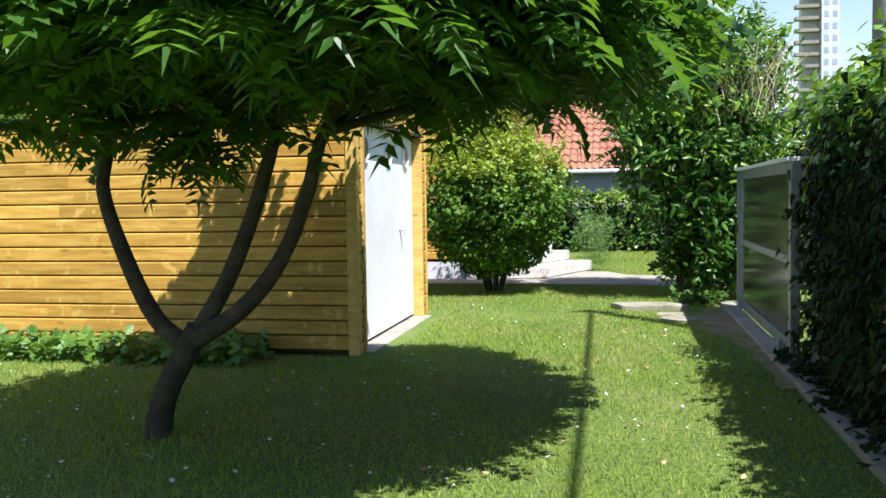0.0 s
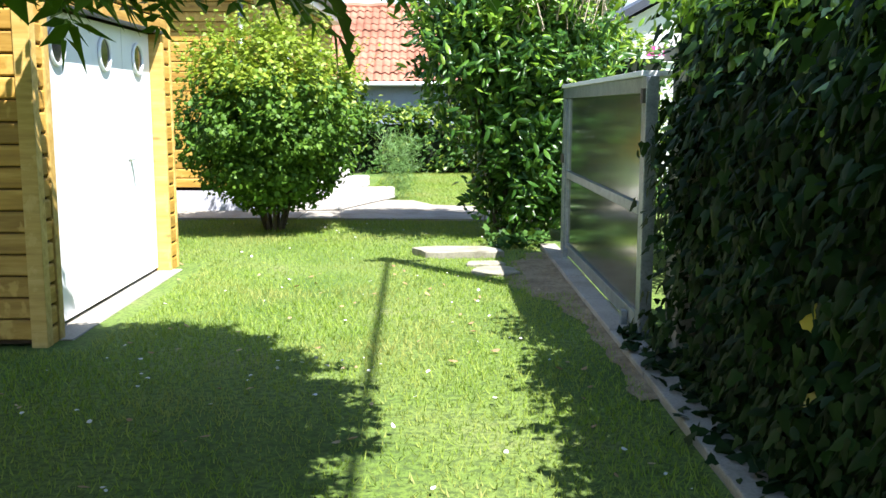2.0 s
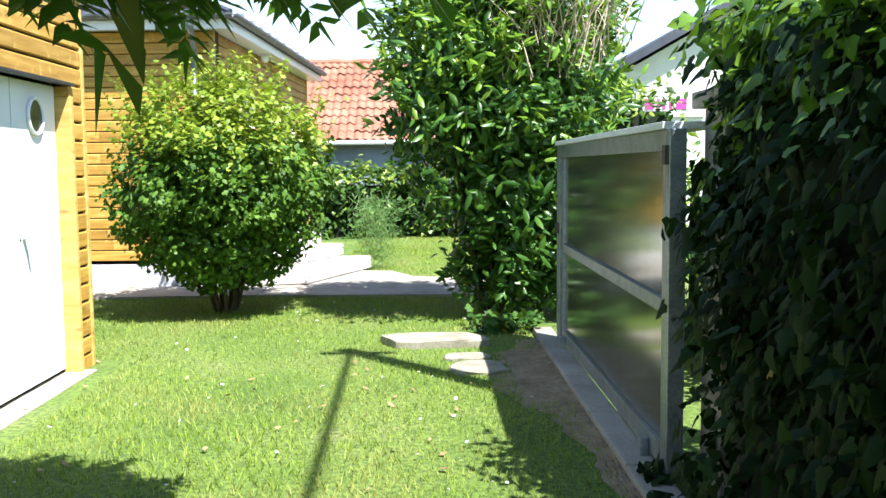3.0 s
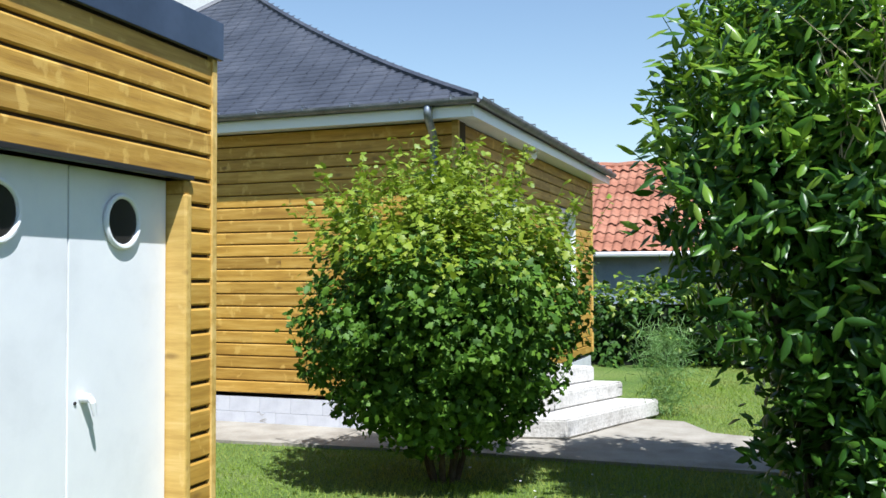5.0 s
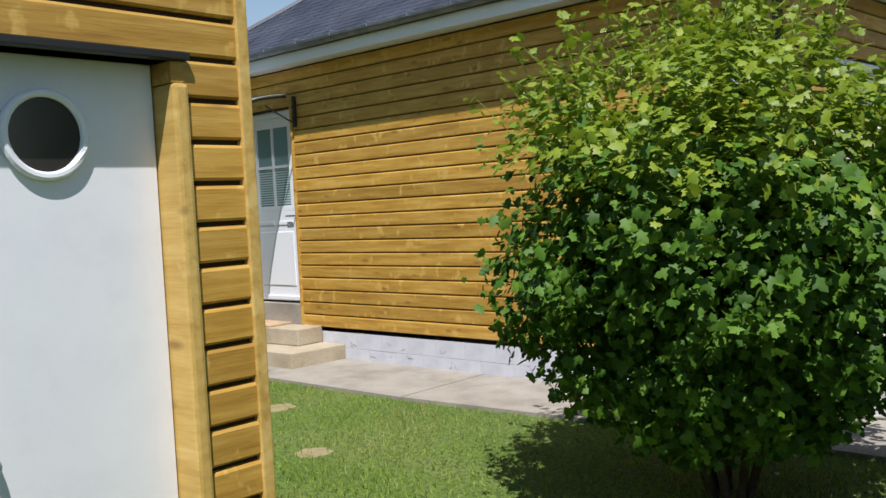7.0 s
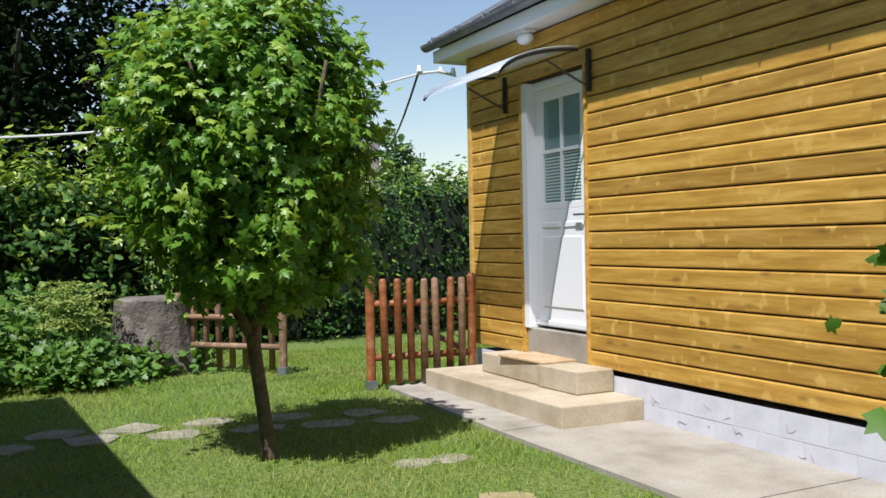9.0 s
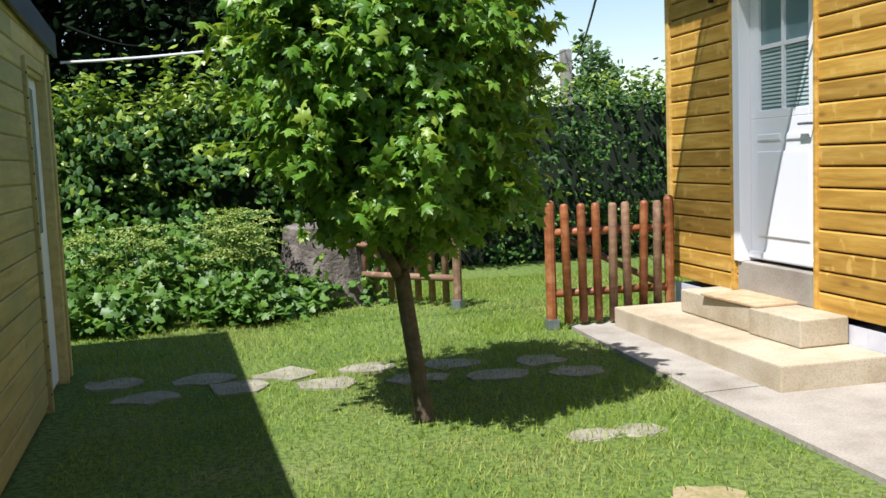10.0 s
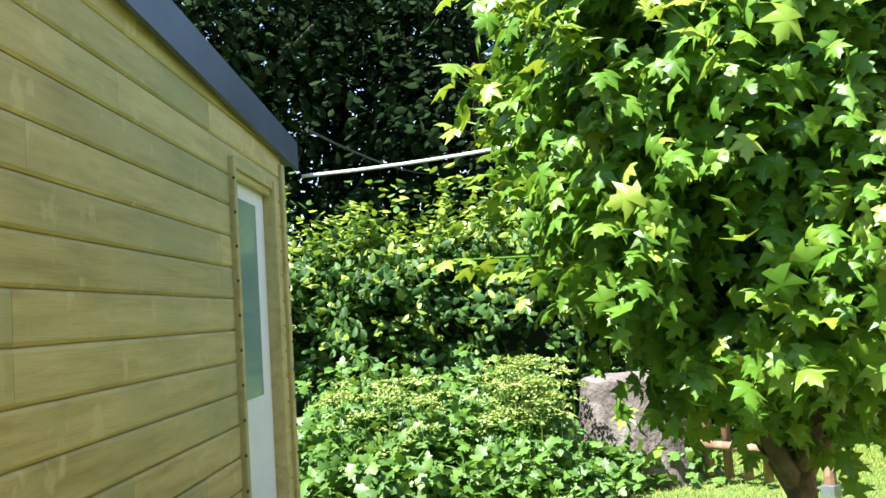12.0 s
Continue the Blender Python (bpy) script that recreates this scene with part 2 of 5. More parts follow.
LITTER = foliage("fallen_leaf", (0.22, 0.12, 0.05), (0.34, 0.22, 0.11), (0.50, 0.42, 0.25), 0.7, 0.1, (0.4, 0.3, 0.1))

def by_place(m, tint, scale, low, high):
    """Mixes a tint into a material's colour in broad patches."""
    b = m.node_tree.nodes["Principled BSDF"]
    old = b.inputs["Base Color"].links[0].from_socket
    patch = ramp_of(m, noise_of(m, coords(m), scale, 4.0), [(low, (0, 0, 0)), (high, (0.75, 0.75, 0.75))])
    mixed = mix_of(m, old, tint, patch)
    colour_in(m, mixed)
    return m


GRASSBLADE = foliage("grass_blade", (0.125, 0.21, 0.018), (0.215, 0.325, 0.036), (0.36, 0.42, 0.09), 0.6, 0.40, (0.28, 0.42, 0.03), 0.3)

by_place(GRASSBLADE, (0.36, 0.345, 0.11), 0.9, 0.46, 0.66)
by_place(PALE, (0.33, 0.31, 0.13), 0.7, 0.45, 0.65)


def lawn_material():
    m = material("lawn", (0.09, 0.17, 0.03), 0.95)
    broad = noise_of(m, coords(m), 0.8, 5.0, 0.6)
    tuft = noise_of(m, coords(m), 26.0, 5.0, 0.7)
    col = ramp_of(m, broad, [(0.32, (0.085, 0.16, 0.018)), (0.5, (0.145, 0.225, 0.032)), (0.62, (0.17, 0.235, 0.048)), (0.75, (0.27, 0.265, 0.10))])
    col = mix_of(m, col, (0.05, 0.085, 0.015), ramp_of(m, tuft, [(0.42, (0.8, 0.8, 0.8)), (0.56, (0, 0, 0))]))
    colour_in(m, col)
    bump_of(m, tuft, 0.9, 0.03)
    return m


LAWN = lawn_material()


# ---- building helpers ----
def part(name, bm, mat, parent=None, label="", smooth=False):
    """Links a bmesh (or a ready mesh) as one mesh object."""
    if isinstance(bm, bmesh.types.BMesh):
        me = bpy.data.meshes.new(name)
        bmesh.ops.recalc_face_normals(bm, faces=bm.faces)
        bm.to_mesh(me)
        bm.free()
    else:
        me = bm
    if mat and not me.materials:
        me.materials.append(mat)
    if smooth:
        me.shade_smooth()
    ob = new(name, me)
    if parent:
        ob.parent = parent
    if label:
        tagged(ob, label)
    return ob


def holder(name, x, y, z, label, category, turn=0.0, group="", kind=""):
    ob = new(name)
    ob.matrix_world = pose(x, y, z, 0, 0, turn)
    return tagged(ob, label, category, group, kind)


def box(bm, x0, x1, y0, y1, z0, z1, bevel=0.0):
    vs = [bm.verts.new((x, y, z)) for x in (x0, x1) for y in (y0, y1) for z in (z0, z1)]
    fs = [bm.faces.new([vs[i] for i in f]) for f in ((0, 1, 3, 2), (4, 6, 7, 5), (0, 4, 5, 1), (2, 3, 7, 6), (0, 2, 6, 4), (1, 5, 7, 3))]
    if bevel:
        es = list({e for f in fs for e in f.edges})
        bmesh.ops.bevel(bm, geom=es, offset=bevel, segments=2, affect="EDGES", profile=0.6)
    return bm


def boxed(name, x0, x1, y0, y1, z0, z1, mat, parent=None, label="", bevel=0.006):
    return part(name, box(bmesh.new(), x0, x1, y0, y1, z0, z1, bevel), mat, parent, label)


def prism(bm, outline, z0, z1):
    """A plan outline raised from z0 to z1."""
    lo = [bm.verts.new((x, y, z0)) for x, y in outline]
    hi = [bm.verts.new((x, y, z1)) for x, y in outline]
    n = len(outline)
    bm.faces.new(lo[::-1])
    bm.faces.new(hi)
    for i in range(n):
        bm.faces.new((lo[i], lo[(i + 1) % n], hi[(i + 1) % n], hi[i]))
    return bm


def tube(bm, pts, radii, n=9, cap=True):
    pts = [Vector(p) for p in pts]
    if not isinstance(radii, (list, tuple)):
        radii = [radii] * len(pts)
    rings = []
    for i, p in enumerate(pts):
        way = (pts[min(i + 1, len(pts) - 1)] - pts[max(i - 1, 0)]).normalized()
        side = way.cross(Vector((0.31, 0.17, 0.93)))
        if side.length < 0.05:
            side = way.cross(Vector((1, 0, 0)))
        side.normalize()
        up = way.cross(side)
        rings.append([bm.verts.new(p + radii[i] * (math.cos(a) * side + math.sin(a) * up)) for a in [2 * math.pi * k / n for k in range(n)]])
    for a, b in zip(rings, rings[1:]):
        for k in range(n):
            bm.faces.new((a[k], a[(k + 1) % n], b[(k + 1) % n], b[k]))
    if cap:
        bm.faces.new(rings[0][::-1])
        bm.faces.new(rings[-1])
    return bm


def bent(points, steps=6):
    """A smooth run of points through the given ones."""
    p = [Vector(q) for q in points]
    p = [2 * p[0] - p[1]] + p + [2 * p[-1] - p[-2]]
    out = []
    for i in range(1, len(p) - 2):
        for k in range(steps):
            t = k / steps
            out.append(0.5 * (2 * p[i] + (p[i + 1] - p[i - 1]) * t + (2 * p[i - 1] - 5 * p[i] + 4 * p[i + 1] - p[i + 2]) * t * t + (3 * p[i] - p[i - 1] - 3 * p[i + 1] + p[i + 2]) * t ** 3))
    out.append(p[-2])
    return out


def triangles(name, verts, tris, mat):
    me = bpy.data.meshes.new(name)
    me.vertices.add(len(verts))
    me.vertices.foreach_set("co", np.asarray(verts, np.float32).ravel())
    me.loops.add(len(tris) * 3)
    me.loops.foreach_set("vertex_index", np.asarray(tris, np.int32).ravel())
    me.polygons.add(len(tris))
    me.polygons.foreach_set("loop_start", np.arange(0, len(tris) * 3, 3, dtype=np.int32))
    me.update(calc_edges=True)
    me.materials.append(mat)
    return me


def leaf_shape(half, fold=0.18, curl=0.12):
    """A leaf outline (x along it, y its half width), fanned about the midrib."""
    pts = [(0, 0)] + half + [(1, 0)] + [(x, -y) for x, y in half[::-1]]
    v = [(0.45, 0, 0.0)] + [(x, y, -fold * abs(y) - curl * x * x) for x, y in pts]
    n = len(pts)
    return np.array(v), np.array([(0, 1 + i, 1 + (i + 1) % n) for i in range(n)])


LOBED = leaf_shape([(-0.02, 0.26), (0.22, 0.26), (0.42, 0.5), (0.52, 0.24), (0.74, 0.24)])
STARLEAF = leaf_shape([(-0.06, 0.13), (-0.03, 0.40), (0.15, 0.25), (0.30, 0.37), (0.60, 0.60), (0.54, 0.34), (0.58, 0.19), (0.75, 0.22), (0.80, 0.10)], 0.28, 0.32)
IVYLEAF = leaf_shape([(-0.1, 0.22), (0.12, 0.45), (0.4, 0.26), (0.66, 0.22)])
LONG = leaf_shape([(0.25, 0.15), (0.6, 0.16)], 0.5, 0.2)
OVAL = leaf_shape([(0.25, 0.26), (0.65, 0.24)], 0.4, 0.15)


def pinnate(pairs=8):
    """A drooping frond of paired narrow leaflets on a thin stalk."""
    v, f = [], []

    def leaflet(x, z, side, length):
        i = len(v)
        sweep = 0.45
        tip = (x + sweep * length, side * length, z - 0.42 * length)
        for p in ((x, 0, z), (x + 0.28 * length - 0.055, side * 0.42 * length, z - 0.06 * length), tip, (x + 0.28 * length + 0.085, side * 0.42 * length, z - 0.1 * length)):
            v.append(p)
        f.extend(((i, i + 1, i + 2), (i, i + 2, i + 3)))

    for k in range(pairs):
        x = 0.16 + 0.78 * k / (pairs - 1)
        z = 0.16 * math.sin(2.2 * x) - 0.42 * x * x
        for side in (-1, 1):
            leaflet(x, z, side, 0.30 - 0.14 * abs(k / (pairs - 1) - 0.4))
    i = len(v)
    z = 0.16 * math.sin(2.2) - 0.42
    v.extend([(0.95, -0.03, z + 0.04), (0.95, 0.03, z + 0.04), (1.18, 0, z - 0.16), (0, 0.008, 0), (0, -0.008, 0), (0.95, 0, z + 0.045)])
    f.extend(((i, i + 1, i + 2), (i + 3, i + 4, i + 5)))
    return np.array(v), np.array(f)


FROND = pinnate()


def unit(a):
    return a / np.maximum(np.linalg.norm(a, axis=-1, keepdims=True), 1e-6)


def leaves(name, spots, normals, size, shape, mat, rng, spread=0.5, heading=None):
    """One leaf of that shape at every spot."""
    shape_v, shape_f = shape
    n = len(spots)
    nor = unit(normals + spread * rng.normal(size=(n, 3)))
    head = rng.normal(size=(n, 3)) if heading is None else heading + 0.35 * rng.normal(size=(n, 3))
    t = unit(head - nor * np.sum(head * nor, axis=1, keepdims=True))
    b = np.cross(nor, t)
    s = size * rng.uniform(0.6, 1.25, (n, 1, 1))
    v = spots[:, None] + s * (shape_v[None, :, 0:1] * t[:, None] + shape_v[None, :, 1:2] * b[:, None] + shape_v[None, :, 2:3] * nor[:, None])
    k = len(shape_v)
    f = (shape_f[None] + (np.arange(n) * k)[:, None, None]).reshape(-1, 3)
    return triangles(name, v.reshape(-1, 3), f, mat)


def clumped_ball(rng, centre, radii, clumps, per, tuft, inner=0.72, lumps=0.16, boxy=2.0):
    """Leaf spots in tufts about an uneven ball, and the way outwards at each."""
    d = unit(rng.normal(size=(clumps, 3)))
    r = rng.uniform(inner, 1.02, (clumps, 1)) * (1 + lumps * np.sin(3.1 * d[:, :1] + 1.3) * np.cos(2.7 * d[:, 1:2] + 4 * d[:, 2:3]))
    r = r / np.sum(np.abs(d) ** boxy, axis=1, keepdims=True) ** (1 / boxy)
    c = d * r * np.array(radii)
    out = np.repeat(d, per, axis=0)
    p = np.repeat(c, per, axis=0) + tuft * rng.normal(size=(clumps * per, 3))
    return p + np.array(centre), out


def clumped_box(rng, x0, x1, y0, y1, z0, z1, count, faces, tuft=0.09, depth=0.15):
    """Leaf spots over chosen sides of a box-shaped hedge."""
    spots, ways = [], []
    areas = {"-x": (y1 - y0) * (z1 - z0), "+x": (y1 - y0) * (z1 - z0), "-y": (x1 - x0) * (z1 - z0), "+y": (x1 - x0) * (z1 - z0), "top": (x1 - x0) * (y1 - y0)}
    total = sum(areas[f] for f in faces)
    for f in faces:
        n = max(10, int(count * areas[f] / total))
        per = 12
        m = n // per + 1
        c = np.stack([rng.uniform(x0, x1, m), rng.uniform(y0, y1, m), z0 + (z1 - z0) * rng.uniform(0, 1, m)], 1)
        push = np.repeat(rng.normal(size=m) * depth * 0.55, per)[:n]
        p = (np.repeat(c, per, axis=0) + 0.085 * rng.normal(size=(m * per, 3)))[:n]
        p[:, 2] = np.maximum(p[:, 2], 0.02)
        w = np.zeros((n, 3))
        axis, value, sign = {"-x": (0, x0, -1), "+x": (0, x1, 1), "-y": (1, y0, -1), "+y": (1, y1, 1), "top": (2, z1, 1)}[f]
        wave = np.sin(2.3 * p[:, 0] + 1.7 * p[:, 2] + 3.1 * p[:, 1]) * np.cos(1.9 * p[:, 1] - 2.4 * p[:, 2]) + 0.6 * np.sin(6.1 * p[:, 1] + 5.3 * p[:, 0] + 4.7 * p[:, 2])
        p[:, axis] = value + sign * (depth * 0.45 * wave + push + tuft * rng.normal(size=n) - depth * 0.3)
        w[:, axis] = sign
        spots.append(p)
        ways.append(w)
    return np.concatenate(spots), np.concatenate(ways)


BOARDS = {}


def board_mesh(length, pitch, mat, thick=0.022, gap=0.011):
    """A cladding board: rounded lower edge, tongue hidden by the one above."""
    key = (round(length, 2), round(pitch, 3), mat.name, gap)
    if key not in BOARDS:
        h = pitch - gap
        prof = [(0.0, 0.0), (-thick * 0.55, 0.0), (-thick, 0.009), (-thick, h - 0.013), (-thick * 0.7, h - 0.003), (0.0, h)]
        bm = bmesh.new()
        a = [bm.verts.new((0.0, y, z)) for y, z in prof]
        b = [bm.verts.new((key[0] - 0.002, y, z)) for y, z in prof]
        n = len(prof)
        for i in range(n):
            bm.faces.new((a[i], a[(i + 1) % n], b[(i + 1) % n], b[i]))
        bm.faces.new(a[::-1])
        bm.faces.new(b)
        bmesh.ops.recalc_face_normals(bm, faces=bm.faces)
        me = bpy.data.meshes.new("board")
        bm.to_mesh(me)
        bm.free()
        me.materials.append(mat)
        BOARDS[key] = me
    return BOARDS[key]


def clad(parent, start, turn, length, z0, z1, pitch, mat, rng, holes=(), joint=3.2, top=None, gap=0.009):
    """Rows of boards on a wall that runs from start in the way turn, seen from its right-hand side; holes: (from, to, low, high)."""
    z = z0
    row = 0
    while z < z1 - 0.02:
        spans = [(0.0, length)]
        for h0, h1, low, high in holes:
            if z + pitch * 0.5 > low and z + pitch * 0.5 < high:
                spans = [s for a, b in spans for s in ((a, min(b, h0)), (max(a, h1), b)) if s[1] - s[0] > 0.02]
        for a, b in spans:
            cuts = [a]
            while b - cuts[-1] > joint:
                cuts.append(round(cuts[-1] + rng.uniform(0.45, 1.0) * joint, 2))
            cuts.append(b)
            for c, e in zip(cuts, cuts[1:]):
                if e - c < 0.02 or (top and z + pitch > top(0.5 * (c + e)) + 0.28):
                    continue
                ob = new("board", board_mesh(e - c, pitch, mat, 0.014 if mat is PALE else 0.022, gap))
                ob.parent = parent
                ob.matrix_local = Matrix.Translation(start) @ pose(0, 0, 0, 0, 0, turn) @ Matrix.Translation((c, 0, z))
        z += pitch
        row += 1


def grown(label, category, x, y, name="tree"):
    return holder(name, x, y, 0, label, category)


# ---- ground ----
RNG = np.random.default_rng(4)
bm = bmesh.new()
bmesh.ops.create_grid(bm, x_segments=60, y_segments=60, size=1.0)
for v in bm.verts:
    # finer near the garden, out to the horizon
    v.co.x = math.copysign(abs(v.co.x) ** 3 * 1500 + abs(v.co.x) * 20, v.co.x) - 3
    v.co.y = math.copysign(abs(v.co.y) ** 3 * 1500 + abs(v.co.y) * 20, v.co.y) + 10
tagged(part("ground", bm, LAWN), "sunlit mown lawn with dry patches", "lawn", kind="structure")


PATH_X, PATH_Y = (-9.5, -7.0, -5.3, -3.5, -1.0, 0.4, 2.6), (15.74, 15.54, 15.42, 15.48, 15.56, 15.44, 15.36)


BARE = ((-5.45, 14.70, 0.20), (-4.05, 13.9, 0.16))


def grass():
    rng = np.random.default_rng(8)

    def keep(p, x0, x1, y0, y1):
        return ~((p[:, 0] > x0) & (p[:, 0] < x1) & (p[:, 1] > y0) & (p[:, 1] < y1))

    p = np.concatenate([np.stack([rng.uniform(-12.8, 1.72, 330000), rng.uniform(2.2, 16.1, 330000)], 1),
                        np.stack([rng.uniform(-0.5, 2.6, 30000), rng.uniform(16.5, 25, 30000)], 1),
                        np.stack([rng.uniform(-12.8, -9.3, 30000), rng.uniform(15, 19, 30000)], 1)])
    path_edge = np.interp(p[:, 0], PATH_X, PATH_Y) + 0.03 * np.sin(5 * p[:, 0]) + 0.02 * np.sin(17 * p[:, 0])
    k = (p[:, 1] < path_edge) | (p[:, 1] > 17.9) | (p[:, 0] < -9.3) | ((p[:, 0] > 0.55) & (p[:, 1] > 17.0))
    k &= keep(p, -9.5, -1.55, 8.6, 11.95) & keep(p, 1.42, 1.9, 10.4, 12.1)
    bare = np.sin(0.9 * p[:, 0] + 2) * np.sin(1.1 * p[:, 1] + 0.6) + 0.5 * np.sin(2.6 * p[:, 0] + 1.9 * p[:, 1])
    k &= rng.uniform(0, 1, len(p)) > 0.5 * np.clip(bare, 0, 1)
    for bx, by, br in BARE:
        k &= rng.uniform(0, 1, len(p)) < np.clip(np.hypot(p[:, 0] - bx, p[:, 1] - by) / br - 0.35, 0.03, 1)
    p, bare = p[k], bare[k]
    n = len(p)
    a = rng.uniform(0, 2 * np.pi, n)
    side = np.stack([np.cos(a), np.sin(a), np.zeros(n)], 1)
    lean = rng.normal(size=(n, 3)) * 0.45
    lean[:, 2] = 1
    h = rng.uniform(0.018, 0.046, (n, 1)) * (1 + 0.35 * np.clip(-bare, 0, 1))[:, None]
    base = np.concatenate([p, np.full((n, 1), -0.003)], 1)
    v = np.stack([base - side * 0.0042, base + side * 0.0042, base + lean * h], 1).reshape(-1, 3)
    me = triangles("grass", v, np.arange(n * 3).reshape(-1, 3), GRASSBLADE)
    tagged(part("grass", me, GRASSBLADE), "short mown green grass blades", "grass", kind="stuff")


grass()

for bx, by, br in BARE:
    bm = bmesh.new()
    pts = [(bx + br * (0.8 + 0.3 * noise.noise((math.cos(a) * 2, math.sin(a) * 2, bx))) * math.cos(a), by + br * (0.8 + 0.3 * noise.noise((math.cos(a) * 2, math.sin(a) * 2, by))) * math.sin(a)) for a in [2 * math.pi * i / 22 for i in range(22)]]
    prism(bm, pts, -0.02, 0.005)
    tagged(part("bare_patch", bm, DRYSOIL), "bare pale soil patch in the lawn", "soil", kind="structure")

# concrete path along the house, soil by the gate
path = tagged(holder("pavement", 0, 0, 0, "pale worn concrete path beside the house", "path"), kind="structure")
edges = [-9.3, -6.9, -4.7, -2.9, -1.2]
for x0, x1 in zip(edges, edges[1:]):
    y0, y1 = np.interp((x0, x1), PATH_X, PATH_Y)
    bm = prism(bmesh.new(), [(x0 + 0.008, y0), (x1 - 0.008, y1), (x1 - 0.008, 16.75), (x0 + 0.008, 16.75)], -0.05, 0.03)
    part("slab", bm, CONCRETE, path)
part("slab", prism(bmesh.new(), [(-1.19, 15.52), (2.6, 15.36), (2.6, 16.6), (0.62, 17.3), (0.3, 18.0), (-0.9, 18.2), (-1.19, 17)], -0.05, 0.03), CONCRETE, path)
bm = bmesh.new()
bmesh.ops.create_grid(bm, x_segments=18, y_segments=90, size=0.5)
for v in bm.verts:
    u, a = v.co.y + 0.5, v.co.x + 0.5
    y = 7.6 + 5.0 * u
    reach = (0.10 + 0.42 * math.exp(-((y - 11.2) / 1.1) ** 2)) * (1 + 0.5 * noise.noise((u * 13, 0, 0)) + 0.3 * noise.noise((u * 41, 2, 0)))
    v.co = Vector((1.765 - reach * (1 - a), y, 0.004 + 0.012 * a + 0.010 * noise.noise((a * 9, u * 60, 3))))
tagged(part("soil_strip", bm, SANDSOIL), "bare dry soil beside the kerb", "soil", kind="structure")


# ---- shed ----
SX0, SX1, SY0, SY1 = -9.3, -1.82, 8.72, 11.8


def shed_top(x):
    return 2.30 + (x - SX0) * 0.04


def build_shed():
    rng = np.random.default_rng(11)
    shed = holder("garden_shed", SX0, SY0, 0, "timber-clad garden shed with white double doors", "shed")
    inv = shed.matrix_world.inverted()

    def put(name, bm, mat, label="", parent=None):
        bm.transform(inv)
        return part(name, bm, mat, parent or shed, label)

    t = 0.12
    # walls behind the boards, with the door openings left free
    def wall(name, boxes, mat=BACK):
        bm = bmesh.new()
        for b in boxes:
            box(bm, *b)
        return put(name, bm, mat)

    front = wall("wall", [(SX1 - t, SX1 - 0.022, SY0 + 0.02, 8.98, 0.02, 3.0), (SX1 - t, SX1 - 0.022, 11.52, SY1 - 0.02, 0.02, 3.0), (SX1 - t, SX1 - 0.022, 8.98, 11.52, 2.16, 3.0)])
    south = wall("wall", [])
    north = wall("wall", [], PALE)
    west = wall("wall", [(SX0 + 0.02, SX0 + t, SY0 + 0.125, SY1 - 0.125, 0.02, 2.3)], HONEY)
    for ob, y0, y1, holes in ((south, SY0 + 0.02, SY0 + t, []), (north, SY1 - t, SY1 - 0.02, [(-9.02, -8.19)])):
        bm = bmesh.new()
        spans = [(SX0 + 0.02, SX1 - t - 0.002)]
        for a, b in holes:
            spans = [(SX0 + 0.02, a), (b, SX1 - t - 0.002)]
            prism_side(bm, a, b, y0, y1, 2.14)
        for a, b in spans:
            prism_side(bm, a, b, y0, y1, 0.02)
        bm.transform(inv)
        bm.to_mesh(ob.data)
        bm.free()
    loc = lambda x, y, z=0.0: inv @ Vector((x, y, z))
    # cladding, board by board
    clad(front, loc(SX1 - 0.02, SY0), 90, SY1 - SY0, -0.016, 2.86, 0.136, HONEY, rng, holes=[(0.26, 2.80, -1, 2.15)], joint=2.6, gap=0.016)
    clad(south, loc(SX0, SY0 + 0.02), 0, SX1 - SX0, 0.05, 2.9, 0.136, HONEY, rng, top=lambda s: shed_top(SX0 + s))
    clad(north, loc(SX1, SY1 - 0.02), 180, SX1 - SX0, 0.05, 2.9, 0.136, PALE, rng, holes=[(6.36, 7.21, -1, 2.15)], joint=2.8, gap=0.003, top=lambda s: shed_top(SX1 - s) - 0.02)
    # corner posts
    for name, x0, x1, y0, y1, top, mat in (("corner_trim", SX1 - 0.03, SX1 + 0.012, SY1 - 0.036, SY1 + 0.012, 2.86, TRIM), ("corner_trim", SX1 - 0.09, SX1 + 0.012, SY0 - 0.015, SY0 + 0.075, 2.86, TRIM),
                                           ("corner_trim", SX0 - 0.015, SX0 + 0.06, SY1 - 0.03, SY1 + 0.015, 2.30, PALE), ("corner_trim", SX0 - 0.015, SX0 + 0.07, SY0 - 0.015, SY0 + 0.04, 2.30, TRIM)):
        put(name, box(bmesh.new(), x0, x1, y0, y1, 0.0, top, 0.006), mat)
    # posts and head round the main doors
    put("door_post", box(bmesh.new(), SX1 - 0.12, SX1 + 0.02, 11.50, 11.555, 0.0, 2.065, 0.014), TRIM)
    put("post_block", box(bmesh.new(), SX1 - 0.12, SX1 + 0.004, 11.50, 11.552, 2.066, 2.136, 0.004), HONEY)
    put("door_post", box(bmesh.new(), SX1 - 0.12, SX1 + 0.016, 8.90, 8.985, 0.0, 2.14, 0.012), TRIM)
    put("drip_strip", box(bmesh.new(), SX1 - 0.02, SX1 + 0.03, 8.98, 11.56, 2.138, 2.162, 0.003), BLACK, "dark drip strip")
    # two white leaves with round windows
    xd = SX1 - 0.10
